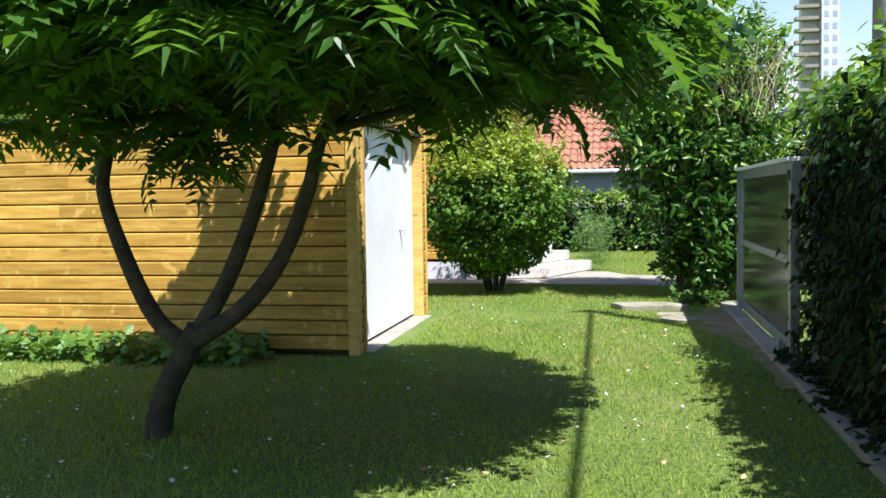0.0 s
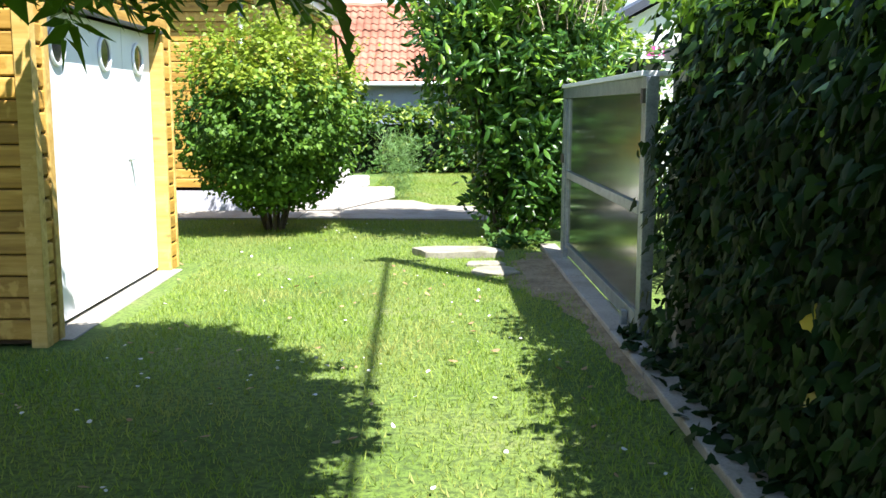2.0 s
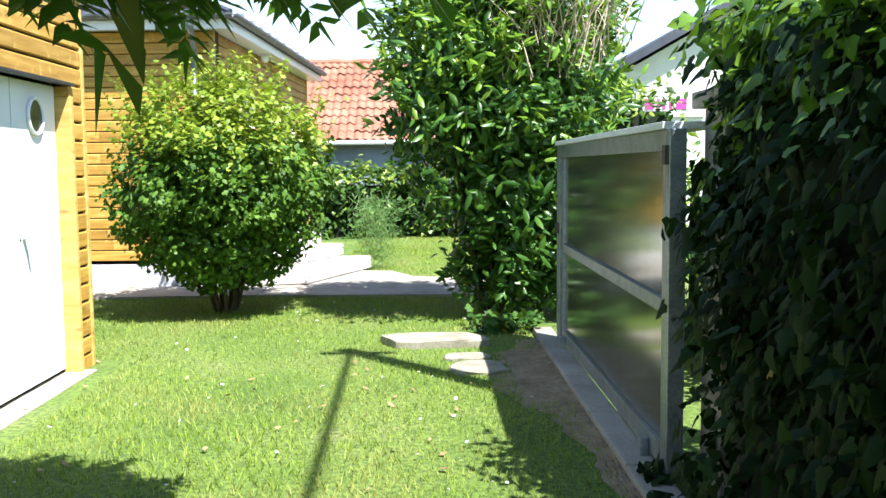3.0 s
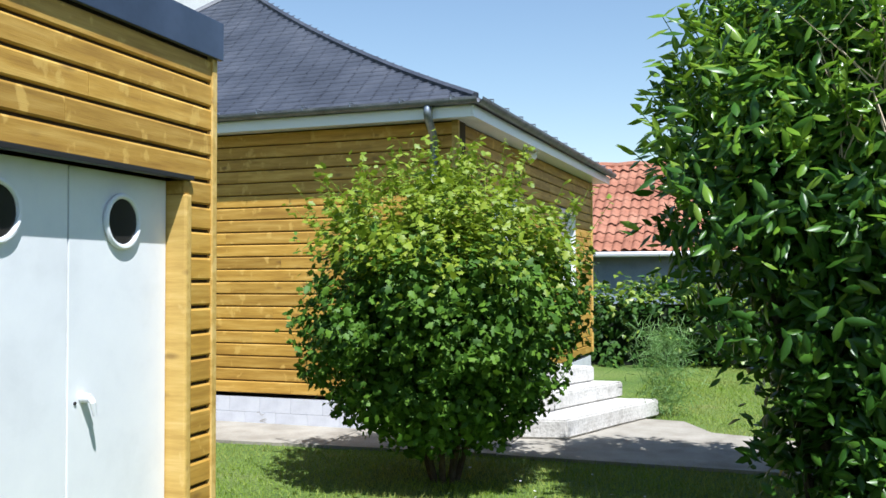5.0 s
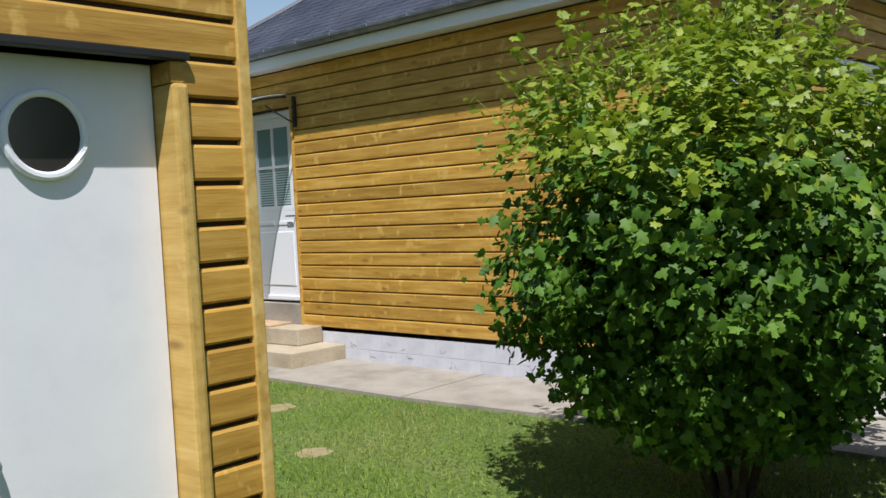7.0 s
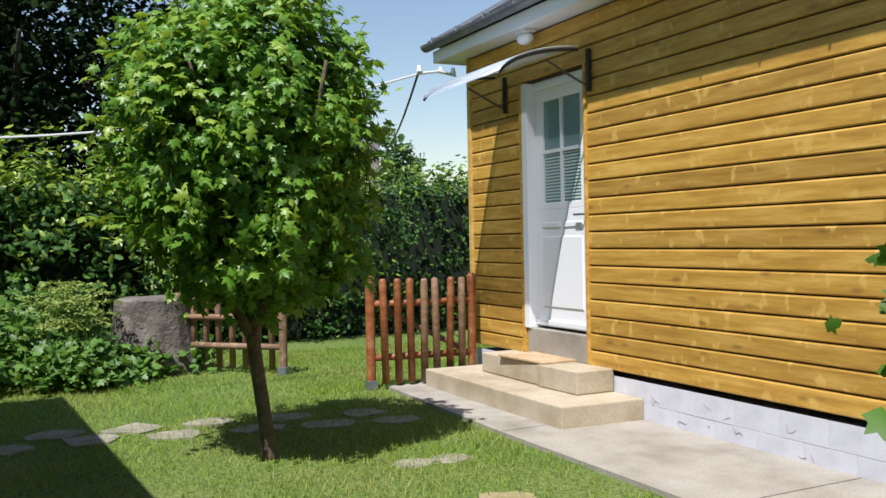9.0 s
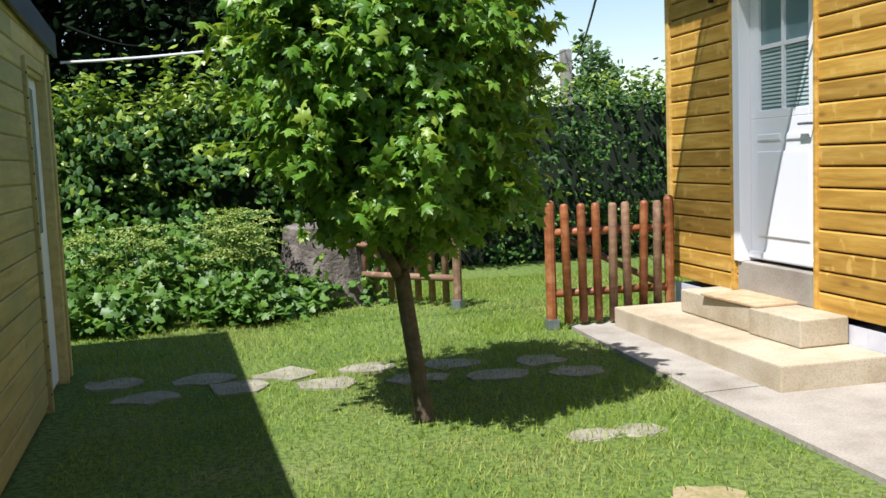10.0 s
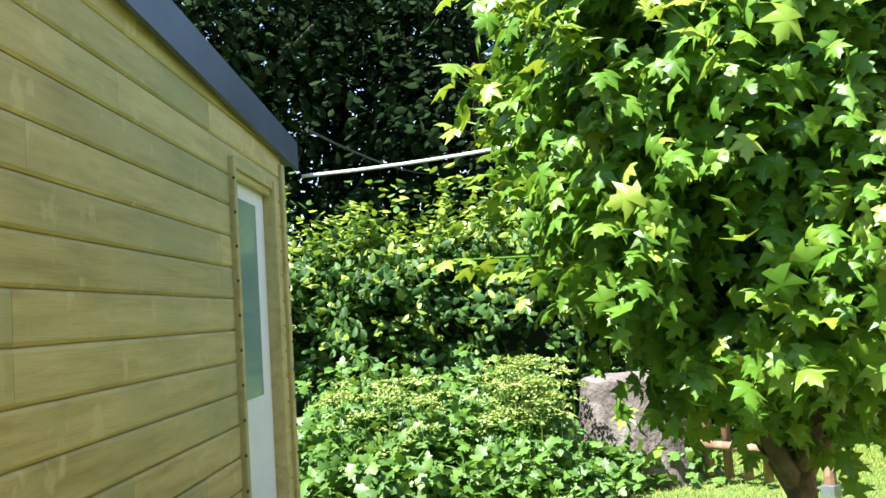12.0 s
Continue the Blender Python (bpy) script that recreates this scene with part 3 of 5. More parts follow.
    for y0, y1, ports in ((8.99, 10.745, (9.38, 10.31)), (10.755, 11.495, (11.12,))):
        leaf = put("door", box(bmesh.new(), xd - 0.04, xd, y0, y1, 0.04, 2.135, 0.004), WHITE, "white painted flush door leaf")
        for y in ports:
            bm = bmesh.new()
            bmesh.ops.create_cone(bm, cap_ends=True, segments=36, radius1=0.115, radius2=0.115, depth=0.012, matrix=pose(xd + 0.004, y, 1.90, 0, 90, 0))
            glass = put("pane", bm, DARKGLASS, "dark round window pane", leaf)
            glass.matrix_parent_inverse = Matrix.Identity(4)
            bm = bmesh.new()
            ring = [(xd + 0.012, y + 0.124 * math.cos(a), 1.90 + 0.124 * math.sin(a)) for a in [2 * math.pi * k / 36 for k in range(37)]]
            tube(bm, ring, 0.014, 8, False)
            put("rim", bm, PVC, "white round rim", leaf)
    leaf = [o for o in shed.children if o.name.startswith("door") and "post" not in o.name][-1]
    bm = bmesh.new()
    bmesh.ops.create_cone(bm, cap_ends=True, segments=16, radius1=0.024, radius2=0.02, depth=0.05, matrix=pose(xd + 0.026, 10.85, 1.08, 0, 90, 0))
    tube(bm, [(xd + 0.05, 10.85, 1.08), (xd + 0.06, 10.85, 1.06), (xd + 0.06, 10.865, 1.0)], [0.013, 0.015, 0.010], 8)
    put("handle", bm, PVC, "white lever handle", leaf)
    bm = bmesh.new()
    bmesh.ops.create_cone(bm, cap_ends=True, segments=10, radius1=0.008, radius2=0.008, depth=0.006, matrix=pose(xd + 0.003, 10.80, 1.06, 0, 90, 0))
    put("keyhole", bm, BLACK, "", leaf)
    put("sill", box(bmesh.new(), SX1 - 0.14, SX1 + 0.095, 8.9, 11.60, -0.03, 0.010, 0.008), CONCRETE)
    # narrow side door, white with a tall pane
    side = put("door", box(bmesh.new(), -9.0, -8.22, SY1 - 0.09, SY1 - 0.045, 0.03, 2.12, 0.006), WHITE, "white side door with tall pane")
    put("pane", box(bmesh.new(), -8.80, -8.42, SY1 - 0.052, SY1 - 0.041, 1.08, 2.02, 0.0), PANE, "blue-grey glass pane", side)
    for x0, x1 in ((-9.07, -9.0), (-8.22, -8.17)):
        put("door_post", box(bmesh.new(), x0, x1, SY1 - 0.12, SY1 + 0.02, 0.0, 2.17, 0.008), PALE)
    put("door_head", box(bmesh.new(), -8.998, -8.22, SY1 - 0.12, SY1 + 0.012, 2.125, 2.18, 0.008), PALE)
    # a single-slope roof with a dark edge
    def sloped(name, y0, y1, lift0, lift1, mat, x0=SX0 - 0.32, x1=SX1 - 0.5, label=""):
        bm = bmesh.new()
        vs = []
        for x in (x0, x1):
            for y in (y0, y1):
                for dz in (lift0, lift1):
                    vs.append(bm.verts.new((x, y, shed_top(x) + dz)))
        for f in ((0, 1, 3, 2), (4, 6, 7, 5), (0, 4, 5, 1), (2, 3, 7, 6), (0, 2, 6, 4), (1, 5, 7, 3)):
            bm.faces.new([vs[i] for i in f])
        return put(name, bm, mat, label)
    sloped("roof", SY0 - 0.06, SY1 + 0.014, 0.06, 0.16, FELT, label="dark roofing sheet")
    sloped("roof", SY0 + 0.05, SY1 - 0.05, 0.06, 0.16, FELT, SX1 - 0.5, SX1 - 0.03)
    for y0, y1 in ((SY0 - 0.085, SY0 - 0.062), (SY1 + 0.016, SY1 + 0.038)):
        sloped("barge_board", y0, y1, 0.03, 0.20, FELT, label="dark blue metal roof edge")
    put("fascia", box(bmesh.new(), SX1 + 0.014, SX1 + 0.04, SY0 - 0.03, SY1 + 0.03, 2.83, 3.04, 0.004), FELT, "dark blue metal fascia")
    # small nail heads down the side door's post
    bm = bmesh.new()
    for x in (SX0 + 0.01, -8.165):
        for k in range(14):
            bmesh.ops.create_cone(bm, cap_ends=True, segments=6, radius1=0.008, radius2=0.006, depth=0.008, matrix=pose(x, SY1 + 0.018, 0.12 + 0.15 * k, 90, 0, 0))
    tagged(put("nails", bm, BLACK), kind="stuff")


def prism_side(bm, x0, x1, y0, y1, z0):
    vs = []
    for x in (x0, x1):
        for y in (y0, y1):
            vs += [bm.verts.new((x, y, z0)), bm.verts.new((x, y, shed_top(x)))]
    for f in ((0, 1, 3, 2), (4, 6, 7, 5), (0, 4, 5, 1), (2, 3, 7, 6), (0, 2, 6, 4), (1, 5, 7, 3)):
        bm.faces.new([vs[i] for i in f])


# ---- house ----
HOUSE_TURN = -2.5
HOUSE = pose(-1.82, 16.42, 0, 0, 0, HOUSE_TURN)
HL, HD = 7.63, 6.9  # along the front (to -x), and back


def build_house():
    """Local axes: x runs left along the front as negative, y runs back."""
    rng = np.random.default_rng(21)
    house = new("house")
    house.matrix_world = HOUSE
    tagged(house, "single-storey house with honey boards and hipped slate roof", "house")

    def put(name, bm, mat, label="", parent=None, smooth=False):
        return part(name, bm, mat, parent or house, label, smooth)

    b = bmesh.new
    top = 3.24
    d0, d1 = -6.51, -5.55          # front door opening
    # walls with openings
    for x0, x1, z0, z1 in ((-HL, d0, 0.36, top), (d0, d1, 2.80, top), (d1, 0, 0.36, top)):
        front = put("wall", box(b(), x0, x1, 0.03, 0.25, z0, z1), BACK)
    w = [(1.25, 2.3, 0.62, 2.66), (4.5, 5.68, 1.28, 2.66)]   # side door, side window
    for y0, y1, z0, z1 in ((0.252, 1.25, 0.36, top), (1.25, 2.3, 2.66, top), (1.25, 2.3, 0.36, 0.62), (2.3, 4.5, 0.36, top), (4.5, 5.68, 0.36, 1.28), (4.5, 5.68, 2.66, top), (5.68, HD, 0.36, top)):
        east = put("wall", box(b(), -0.25, -0.03, y0, y1, z0, z1), BACK)
    bm = b()
    box(bm, -HL, -HL + 0.22, 0.252, HD - 0.22, 0.36, top)
    put("wall", bm, HONEY)
    bm = b()
    box(bm, -HL, -0.252, HD - 0.218, HD, 0.36, top)
    put("wall", bm, HONEY)
    # plinth of painted blocks
    bm = box(b(), -HL + 0.03, -0.03, 0.05, HD - 0.05, -0.05, 0.30)
    plinth = put("plinth", bm, PLINTH, "pale grey painted block plinth")
    blk = {}
    for row in range(2):
        x = -HL + 0.03 - (0.2 if row else 0.0)
        while x < -0.03:
            x0, x1 = max(x, -HL + 0.03), min(x + 0.39, -0.03)
            key = round(x1 - x0, 2)
            if key > 0.03:
                if key not in blk:
                    blk[key] = bpy.data.meshes.new("block")
                    q = box(b(), 0, key - 0.003, 0, 0.02, 0, 0.166, 0.002)
                    q.to_mesh(blk[key])
                    q.free()
                    blk[key].materials.append(PLINTH)
                ob = new("block", blk[key])
                ob.parent = plinth
                ob.location = (x0, 0.030 + rng.uniform(0, 0.003), -0.02 + 0.168 * row)
            x += 0.39
    for i in range(16):
        cx, cz = -rng.uniform(2.3, 5.0), rng.uniform(0.04, 0.24)
        pts = [(cx + 0.03 * k + 0.008 * rng.normal(), 0.0295, cz + 0.018 * rng.normal()) for k in range(int(rng.uniform(2, 5)))]
        put("paint_crack", tube(b(), pts, 0.0022, 4), CONCRETE, "", plinth)
    # boards
    clad(front, (-HL, 0.03, 0), 0, HL, 0.36, top, 0.137, HONEY, rng, holes=[(HL + d0, HL + d1, -1, 2.78)], joint=4.6)
    clad(east, (-0.03, 0.0, 0), 90, HD, 0.36, top, 0.137, HONEY, rng, holes=[(a, c, lo, hi) for a, c, lo, hi in w], joint=4.6)
    for x0, x1, y0, y1 in ((-0.06, 0.012, -0.012, 0.04), (-HL - 0.012, -HL + 0.05, -0.012, 0.04), (-0.04, 0.012, HD - 0.05, HD + 0.01)):
        put("corner_trim", box(b(), x0, x1, y0, y1, 0.36, top, 0.006), TRIM)
    # front door, its frame and trims
    for x0, x1 in ((d0 - 0.085, d0 - 0.032), (d1 - 0.004, d1 + 0.03)):
        put("door_trim", box(b(), x0, x1, -0.012, 0.10, 0.37, 2.82, 0.008), HONEY)
    bm = b()
    for x0, x1, y0, z0, z1 in ((d0 - 0.03, d0 + 0.06, -0.016, 0.60, 2.80), (d1 - 0.06, d1 - 0.006, 0.05, 0.60, 2.80), (d0 + 0.06, d1 - 0.06, 0.05, 2.73, 2.80)):
        box(bm, x0, x1, y0, 0.14, z0, z1, 0.006)
    put("door_frame", bm, PVC, "white door frame")
    door = put("door", box(b(), d0 + 0.062, d1 - 0.062, 0.08, 0.13, 0.62, 1.66, 0.005), PVC, "white half-glazed house door")
    bm = b()
    xa, xb = d0 + 0.062, d1 - 0.062
    for x0, x1, z0, z1 in ((xa, xa + 0.12, 1.66, 2.73), (xb - 0.12, xb, 1.66, 2.73), (xa + 0.12, xb - 0.12, 2.62, 2.73), (xa + 0.12, xb - 0.12, 1.66, 1.72)):
        box(bm, x0, x1, 0.08, 0.13, z0, z1, 0.005)
    xm = 0.5 * (xa + xb)
    box(bm, xm - 0.014, xm + 0.014, 0.078, 0.12, 1.72, 2.62)
    box(bm, xa + 0.12, xb - 0.12, 0.079, 0.12, 2.155, 2.185)
    put("sash", bm, PVC, "", door)
    for x0, x1 in ((xa + 0.12, xm - 0.014), (xm + 0.014, xb - 0.12)):
        for z0, z1 in ((1.72, 2.155), (2.185, 2.62)):
            put("pane", box(b(), x0, x1, 0.098, 0.106, z0, z1), PANE, "blue-green glass pane", door)
        for k in range(15):
            z = 1.74 + 0.028 * k
            put("blind_slat", box(b(), x0 + 0.01, x1 - 0.01, 0.093, 0.0975, z, z + 0.014), SLATBLIND, "", door)
    for x0, x1, z0, z1 in ((xa + 0.10, xm - 0.03, 1.50, 1.545), (xm + 0.03, xb - 0.10, 1.50, 1.545), (xa + 0.10, xb - 0.10, 0.80, 1.42)):
        put("panel", box(b(), x0, x1, 0.070, 0.082, z0, z1, 0.006), PVC, "", door)
    put("weather_bar", box(b(), xa, xb, 0.055, 0.082, 0.63, 0.68, 0.008), PVC, "", door)
    bm = b()
    tube(bm, [(xb - 0.05, 0.08, 1.60), (xb - 0.05, 0.03, 1.60), (xb - 0.16, 0.03, 1.60)], 0.010, 8)
    put("handle", bm, ZINC, "metal lever handle", door)
    put("sill", box(b(), d0, d1, 0.0, 0.2, 0.37, 0.60, 0.008), CONCRETE, "concrete threshold under the door")
    # side door and window with white roller blinds
    for a, c, lo, hi in w:
        win = put("window", box(b(), -0.12, -0.10, a + 0.05, c - 0.05, lo + 0.05, hi - 0.05), PANE, "window with white roller shutter")
        bm = b()
        for y0, y1, z0, z1 in ((a, a + 0.06, lo, hi), (c - 0.06, c, lo, hi), (a + 0.06, c - 0.06, hi - 0.06, hi), (a + 0.06, c - 0.06, lo, lo + 0.06)):
            box(bm, -0.11, -0.02, y0, y1, z0, z1, 0.005)
        put("window_frame", bm, PVC, "", win)
        n = int((hi - lo - 0.12) / 0.055)
        for k in range(n):
            z = lo + 0.06 + k * 0.055
            put("shutter_slat", box(b(), -0.09, -0.075, a + 0.06, c - 0.06, z, z + 0.048, 0.004), PVC, "", win)
        put("window_sill", box(b(), -0.1, 0.05, a - 0.04, c + 0.04, lo - 0.035, lo - 0.002, 0.006), GREYED, "", win)
    # eaves: soffit, white fascia, gutter
    o = 0.24
    put("soffit", box(b(), -HL - o, o, -o, HD + o, top + 0.002, top + 0.05), PVC, "white soffit boards")
    for x0, x1, y0, y1 in ((-HL - o, o, -o - 0.022, -o - 0.002), (o + 0.002, o + 0.022, -o - 0.022, HD + o), (-HL - o - 0.022, -HL - o - 0.002, -o - 0.022, HD + o)):
        put("fascia", box(b(), x0, x1, y0, y1, top - 0.02, top + 0.10, 0.004), PVC, "white fascia board")

    def gutter(p, q):
        bm = b()
        p, q = Vector(p), Vector(q)
        way = (q - p).normalized()
        out = way.cross(Vector((0, 0, 1)))
        prof = [(0.062 * math.cos(t), -0.062 * math.sin(t)) for t in [math.pi * k / 8 for k in range(9)]]
        prof += [(0.054 * math.cos(t), -0.054 * math.sin(t)) for t in [math.pi * k / 8 for k in range(8, -1, -1)]]
        ra = [bm.verts.new(p + out * x + Vector((0, 0, z))) for x, z in prof]
        rb = [bm.verts.new(q + out * x + Vector((0, 0, z))) for x, z in prof]
        n = len(prof)
        for i in range(n):
            bm.faces.new((ra[i], ra[(i + 1) % n], rb[(i + 1) % n], rb[i]))
        g = put("gutter", bm, GUTTER, "weathered dark zinc gutter")
        k = int((q - p).length / 0.55)
        for i in range(k):
            c = p + way * (0.3 + i * 0.55)
            bm = b()
            tube(bm, [c + out * 0.068 + Vector((0, 0, -0.02)), c + out * 0.072 + Vector((0, 0, 0.022)), c - out * 0.07 + Vector((0, 0, 0.03))], 0.008, 6)
            put("bracket", bm, ZINC, "", g)
    gz = top + 0.155
    gutter((-HL - o - 0.06, -o - 0.086, gz), (o + 0.09, -o - 0.086, gz))
    gutter((o + 0.086, -o - 0.09, gz), (o + 0.086, HD + o, gz))
    # downpipe at the corner
    bm = b()
    tube(bm, bent([(-0.20, -o - 0.086, gz - 0.06), (-0.20, -o - 0.08, gz - 0.16), (-0.22, -0.10, gz - 0.36), (-0.24, -0.055, gz - 0.5)], 5), 0.042, 12)
    pipe = put("downpipe", bm, ZINC, "grey zinc downpipe", smooth=True)
    put("pipe_run", tube(b(), [(-0.24, -0.055, gz - 0.48), (-0.24, -0.055, 0.06)], 0.04, 14), ZINC, "", pipe, True)
    for z in (2.55, 1.5, 0.5):
        put("pipe_clip", tube(b(), [(-0.24, -0.055, z - 0.018), (-0.24, -0.055, z + 0.018)], 0.048, 14), ZINC, "", pipe)
    # hipped roof with a flared foot, slate by slate on the two sides in view
    apex = Vector((-4.80, 3.55, 6.15))
    e0, foot = o + 0.05, top + 0.16

    def rise(s):
        return foot + (apex.z - foot) * (0.80 * s + 0.20 * s * s)

    corners = [(-HL - e0, -e0), (e0, -e0), (e0, HD + e0), (-HL - e0, HD + e0)]
    bm = b()
    steps = 10
    for k in range(4):
        a, c = corners[k], corners[(k + 1) % 4]
        rows = []
        for i in range(steps + 1):
            s = i / steps
            z = rise(s) - 0.012
            rows.append([bm.verts.new((q[0] + (apex.x - q[0]) * s, q[1] + (apex.y - q[1]) * s, z)) for q in (a, c)])
        for r0, r1 in zip(rows, rows[1:]):
            bm.faces.new((r0[0], r0[1], r1[1], r1[0]))
    bmesh.ops.remove_doubles(bm, verts=bm.verts, dist=0.001)
    roof = put("roof", bm, SLATE, "dark blue-grey slate roof")
    verts, faces = [], []
    for (a, c) in ((corners[0], corners[1]), (corners[1], corners[2])):
        A, C = Vector((*a, 0)), Vector((*c, 0))
        along = (C - A).normalized()
        span = (C - A).length
        P = Vector((apex.x, apex.y, 0))
        rows = 34
        for i in range(rows):
            s0, s1 = i / rows, (i + 1.08) / rows
            l0, r0 = A.lerp(P, s0), C.lerp(P, s0)
            wdt = (r0 - l0).length
            x = -0.11 * (i % 2)
            while x < wdt:
                x0, x1 = max(x, 0.0) + 0.004, min(x + 0.22, wdt) - 0.004
                x += 0.22
                if x1 - x0 < 0.03:
                    continue
                lift = 0.014 + 0.006 * rng.uniform()
                # step straight up the slope
                inward = Vector((-along.y, along.x, 0))
                depth = (P - A).dot(inward)
                q0, q1 = l0 + along * x0, l0 + along * x1
                dq = inward * depth * (s1 - s0)
                z0, z1 = rise(s0) + lift, rise(min(s1, 1.0)) + 0.004
                j = len(verts)
                for q, z in ((q0, z0), (q1, z0), (q1 + dq, z1), (q0 + dq, z1), (q0, z0 - 0.014), (q1, z0 - 0.014)):
                    verts.append((q.x, q.y, z))
                faces += [(j, j + 1, j + 2), (j, j + 2, j + 3), (j + 4, j + 5, j + 1), (j + 4, j + 1, j)]
    tagged(part("slate_covering", triangles("slate_covering", np.array(verts), np.array(faces), SLATE), SLATE, roof), kind="stuff")
    # hip ridge caps
    for a in corners[:2]:
        pts = [(a[0] + (apex.x - a[0]) * s, a[1] + (apex.y - a[1]) * s, rise(s) + 0.012) for s in [i / 12 for i in range(13)]]
        put("hip_cap", tube(b(), pts, 0.045, 6), SLATE, "", roof)
    # rendered chimney with flashing
    ch = put("chimney", box(b(), -6.5, -5.05, 3.2, 3.9, 5.0, 6.9, 0.01), RENDER, "white rendered chimney stack")
    put("flashing", box(b(), -6.56, -5.0, 3.12, 3.96, 5.45, 5.62, 0.01), ZINC, "zinc flashing", ch)
    # bulkhead lamps under the eaves
    for x, y, turn in ((-6.30, -0.10, 0), (0.10, 2.55, 90)):
        bm = b()
        bmesh.ops.create_uvsphere(bm, u_segments=18, v_segments=10, radius=0.075, matrix=pose(x, y, top - 0.07, 0, 0, turn) @ Matrix.Diagonal((1.3, 0.9, 0.75, 1)))
        lamp = put("lamp", bm, PVC, "white bulkhead lamp under the eaves", smooth=True)
        put("lamp_base", box(b(), x - 0.09, x + 0.09, y - 0.06, y + 0.06, top - 0.03, top, 0.006), PVC, "", lamp)
    # clear canopy above the door on dark brackets
    xs0, xs1 = d0 - 0.35, d1 + 0.12
    bm = b()
    prof = [(-0.012 - 0.85 * math.sin(t), 2.63 + 0.30 * math.cos(t)) for t in [math.pi / 2 * (0.08 + 0.80 * k / 10) for k in range(11)]]
    lo = [[bm.verts.new((x, y, z + dz)) for y, z in prof] for x in (xs0, xs1) for dz in (0, 0.008)]
    for i in range(10):
        bm.faces.new((lo[0][i], lo[0][i + 1], lo[2][i + 1], lo[2][i]))
        bm.faces.new((lo[1][i], lo[3][i], lo[3][i + 1], lo[1][i + 1]))
        bm.faces.new((lo[0][i], lo[1][i], lo[1][i + 1], lo[0][i + 1]))
        bm.faces.new((lo[2][i], lo[2][i + 1], lo[3][i + 1], lo[3][i]))
    canopy = put("canopy", bm, CLEAR, "curved frosted door canopy", smooth=True)
    for x in (xs0 + 0.02, xs1 - 0.02):
        bm = b()
        tube(bm, [(x, y, z - 0.02) for y, z in prof], 0.014, 6)
        box(bm, x - 0.02, x + 0.02, -0.03, -0.004, 2.58, 2.92)
        tube(bm, bent([(x, -0.02, 2.62), (x, -0.2, 2.70), (x, -0.4, 2.80)], 4), 0.010, 6)
        put("bracket", bm, BLACK, "black canopy bracket", canopy)


def build_steps():
    def at_house(name, label):
        ob = new(name)
        ob.matrix_world = HOUSE
        return tagged(ob, label, "steps")

    s = at_house("concrete_steps", "sandy concrete steps below the house door")
    part("step", box(bmesh.new(), -7.25, -4.86, -0.70, 0.028, 0.0, 0.19, 0.012), STEP, s)
    part("step", box(bmesh.new(), -6.80, -5.80, -0.33, 0.028, 0.193, 0.368, 0.012), STEP, s)
    block = part("step_block", box(bmesh.new(), -0.28, 0.28, -0.18, 0.175, 0.0, 0.178, 0.010), STEP, s, "squared concrete block at the step end")
    block.matrix_local = pose(-5.50, -0.165, 0.193, 0, 0, 2)
    m = new("door_mat", bpy.data.meshes.new("door_mat"))
    bm = box(bmesh.new(), -0.35, 0.35, -0.2, 0.2, 0, 0.02, 0.006)
    bm.to_mesh(m.data)
    bm.free()
    m.data.materials.append(MAT)
    m.matrix_world = HOUSE @ pose(-6.08, -0.15, 0.371, 0, 0, 3)
    tagged(m, "tan coir mat on the upper step", "door mat")
    # worn pale blocks at the side door
    o = holder("concrete_steps", 0, 0, 0, "worn white concrete block steps by the side", "steps")
    rng = random.Random(3)
    for outline, z0, z1 in (([(-1.75, 16.30), (-0.72, 16.45), (0.0, 18.38), (-1.70, 18.3)], 0.03, 0.22), ([(-1.72, 16.75), (-0.98, 16.95), (-0.42, 18.45), (-1.70, 18.6)], 0.223, 0.40), ([(-1.72, 17.25), (-1.15, 17.3), (-0.75, 18.4), (-1.68, 18.7)], 0.403, 0.58)):
        bm = prism(bmesh.new(), outline, z0, z1)
        bmesh.ops.bevel(bm, geom=list(bm.edges), offset=0.018, segments=2, affect="EDGES")
        bmesh.ops.subdivide_edges(bm, edges=list(bm.edges), cuts=3, use_grid_fill=True)
        for v in bm.verts:
            v.co += 0.012 * noise.noise_vector(v.co * 5)
        part("step", bm, OLDSTEP, o)


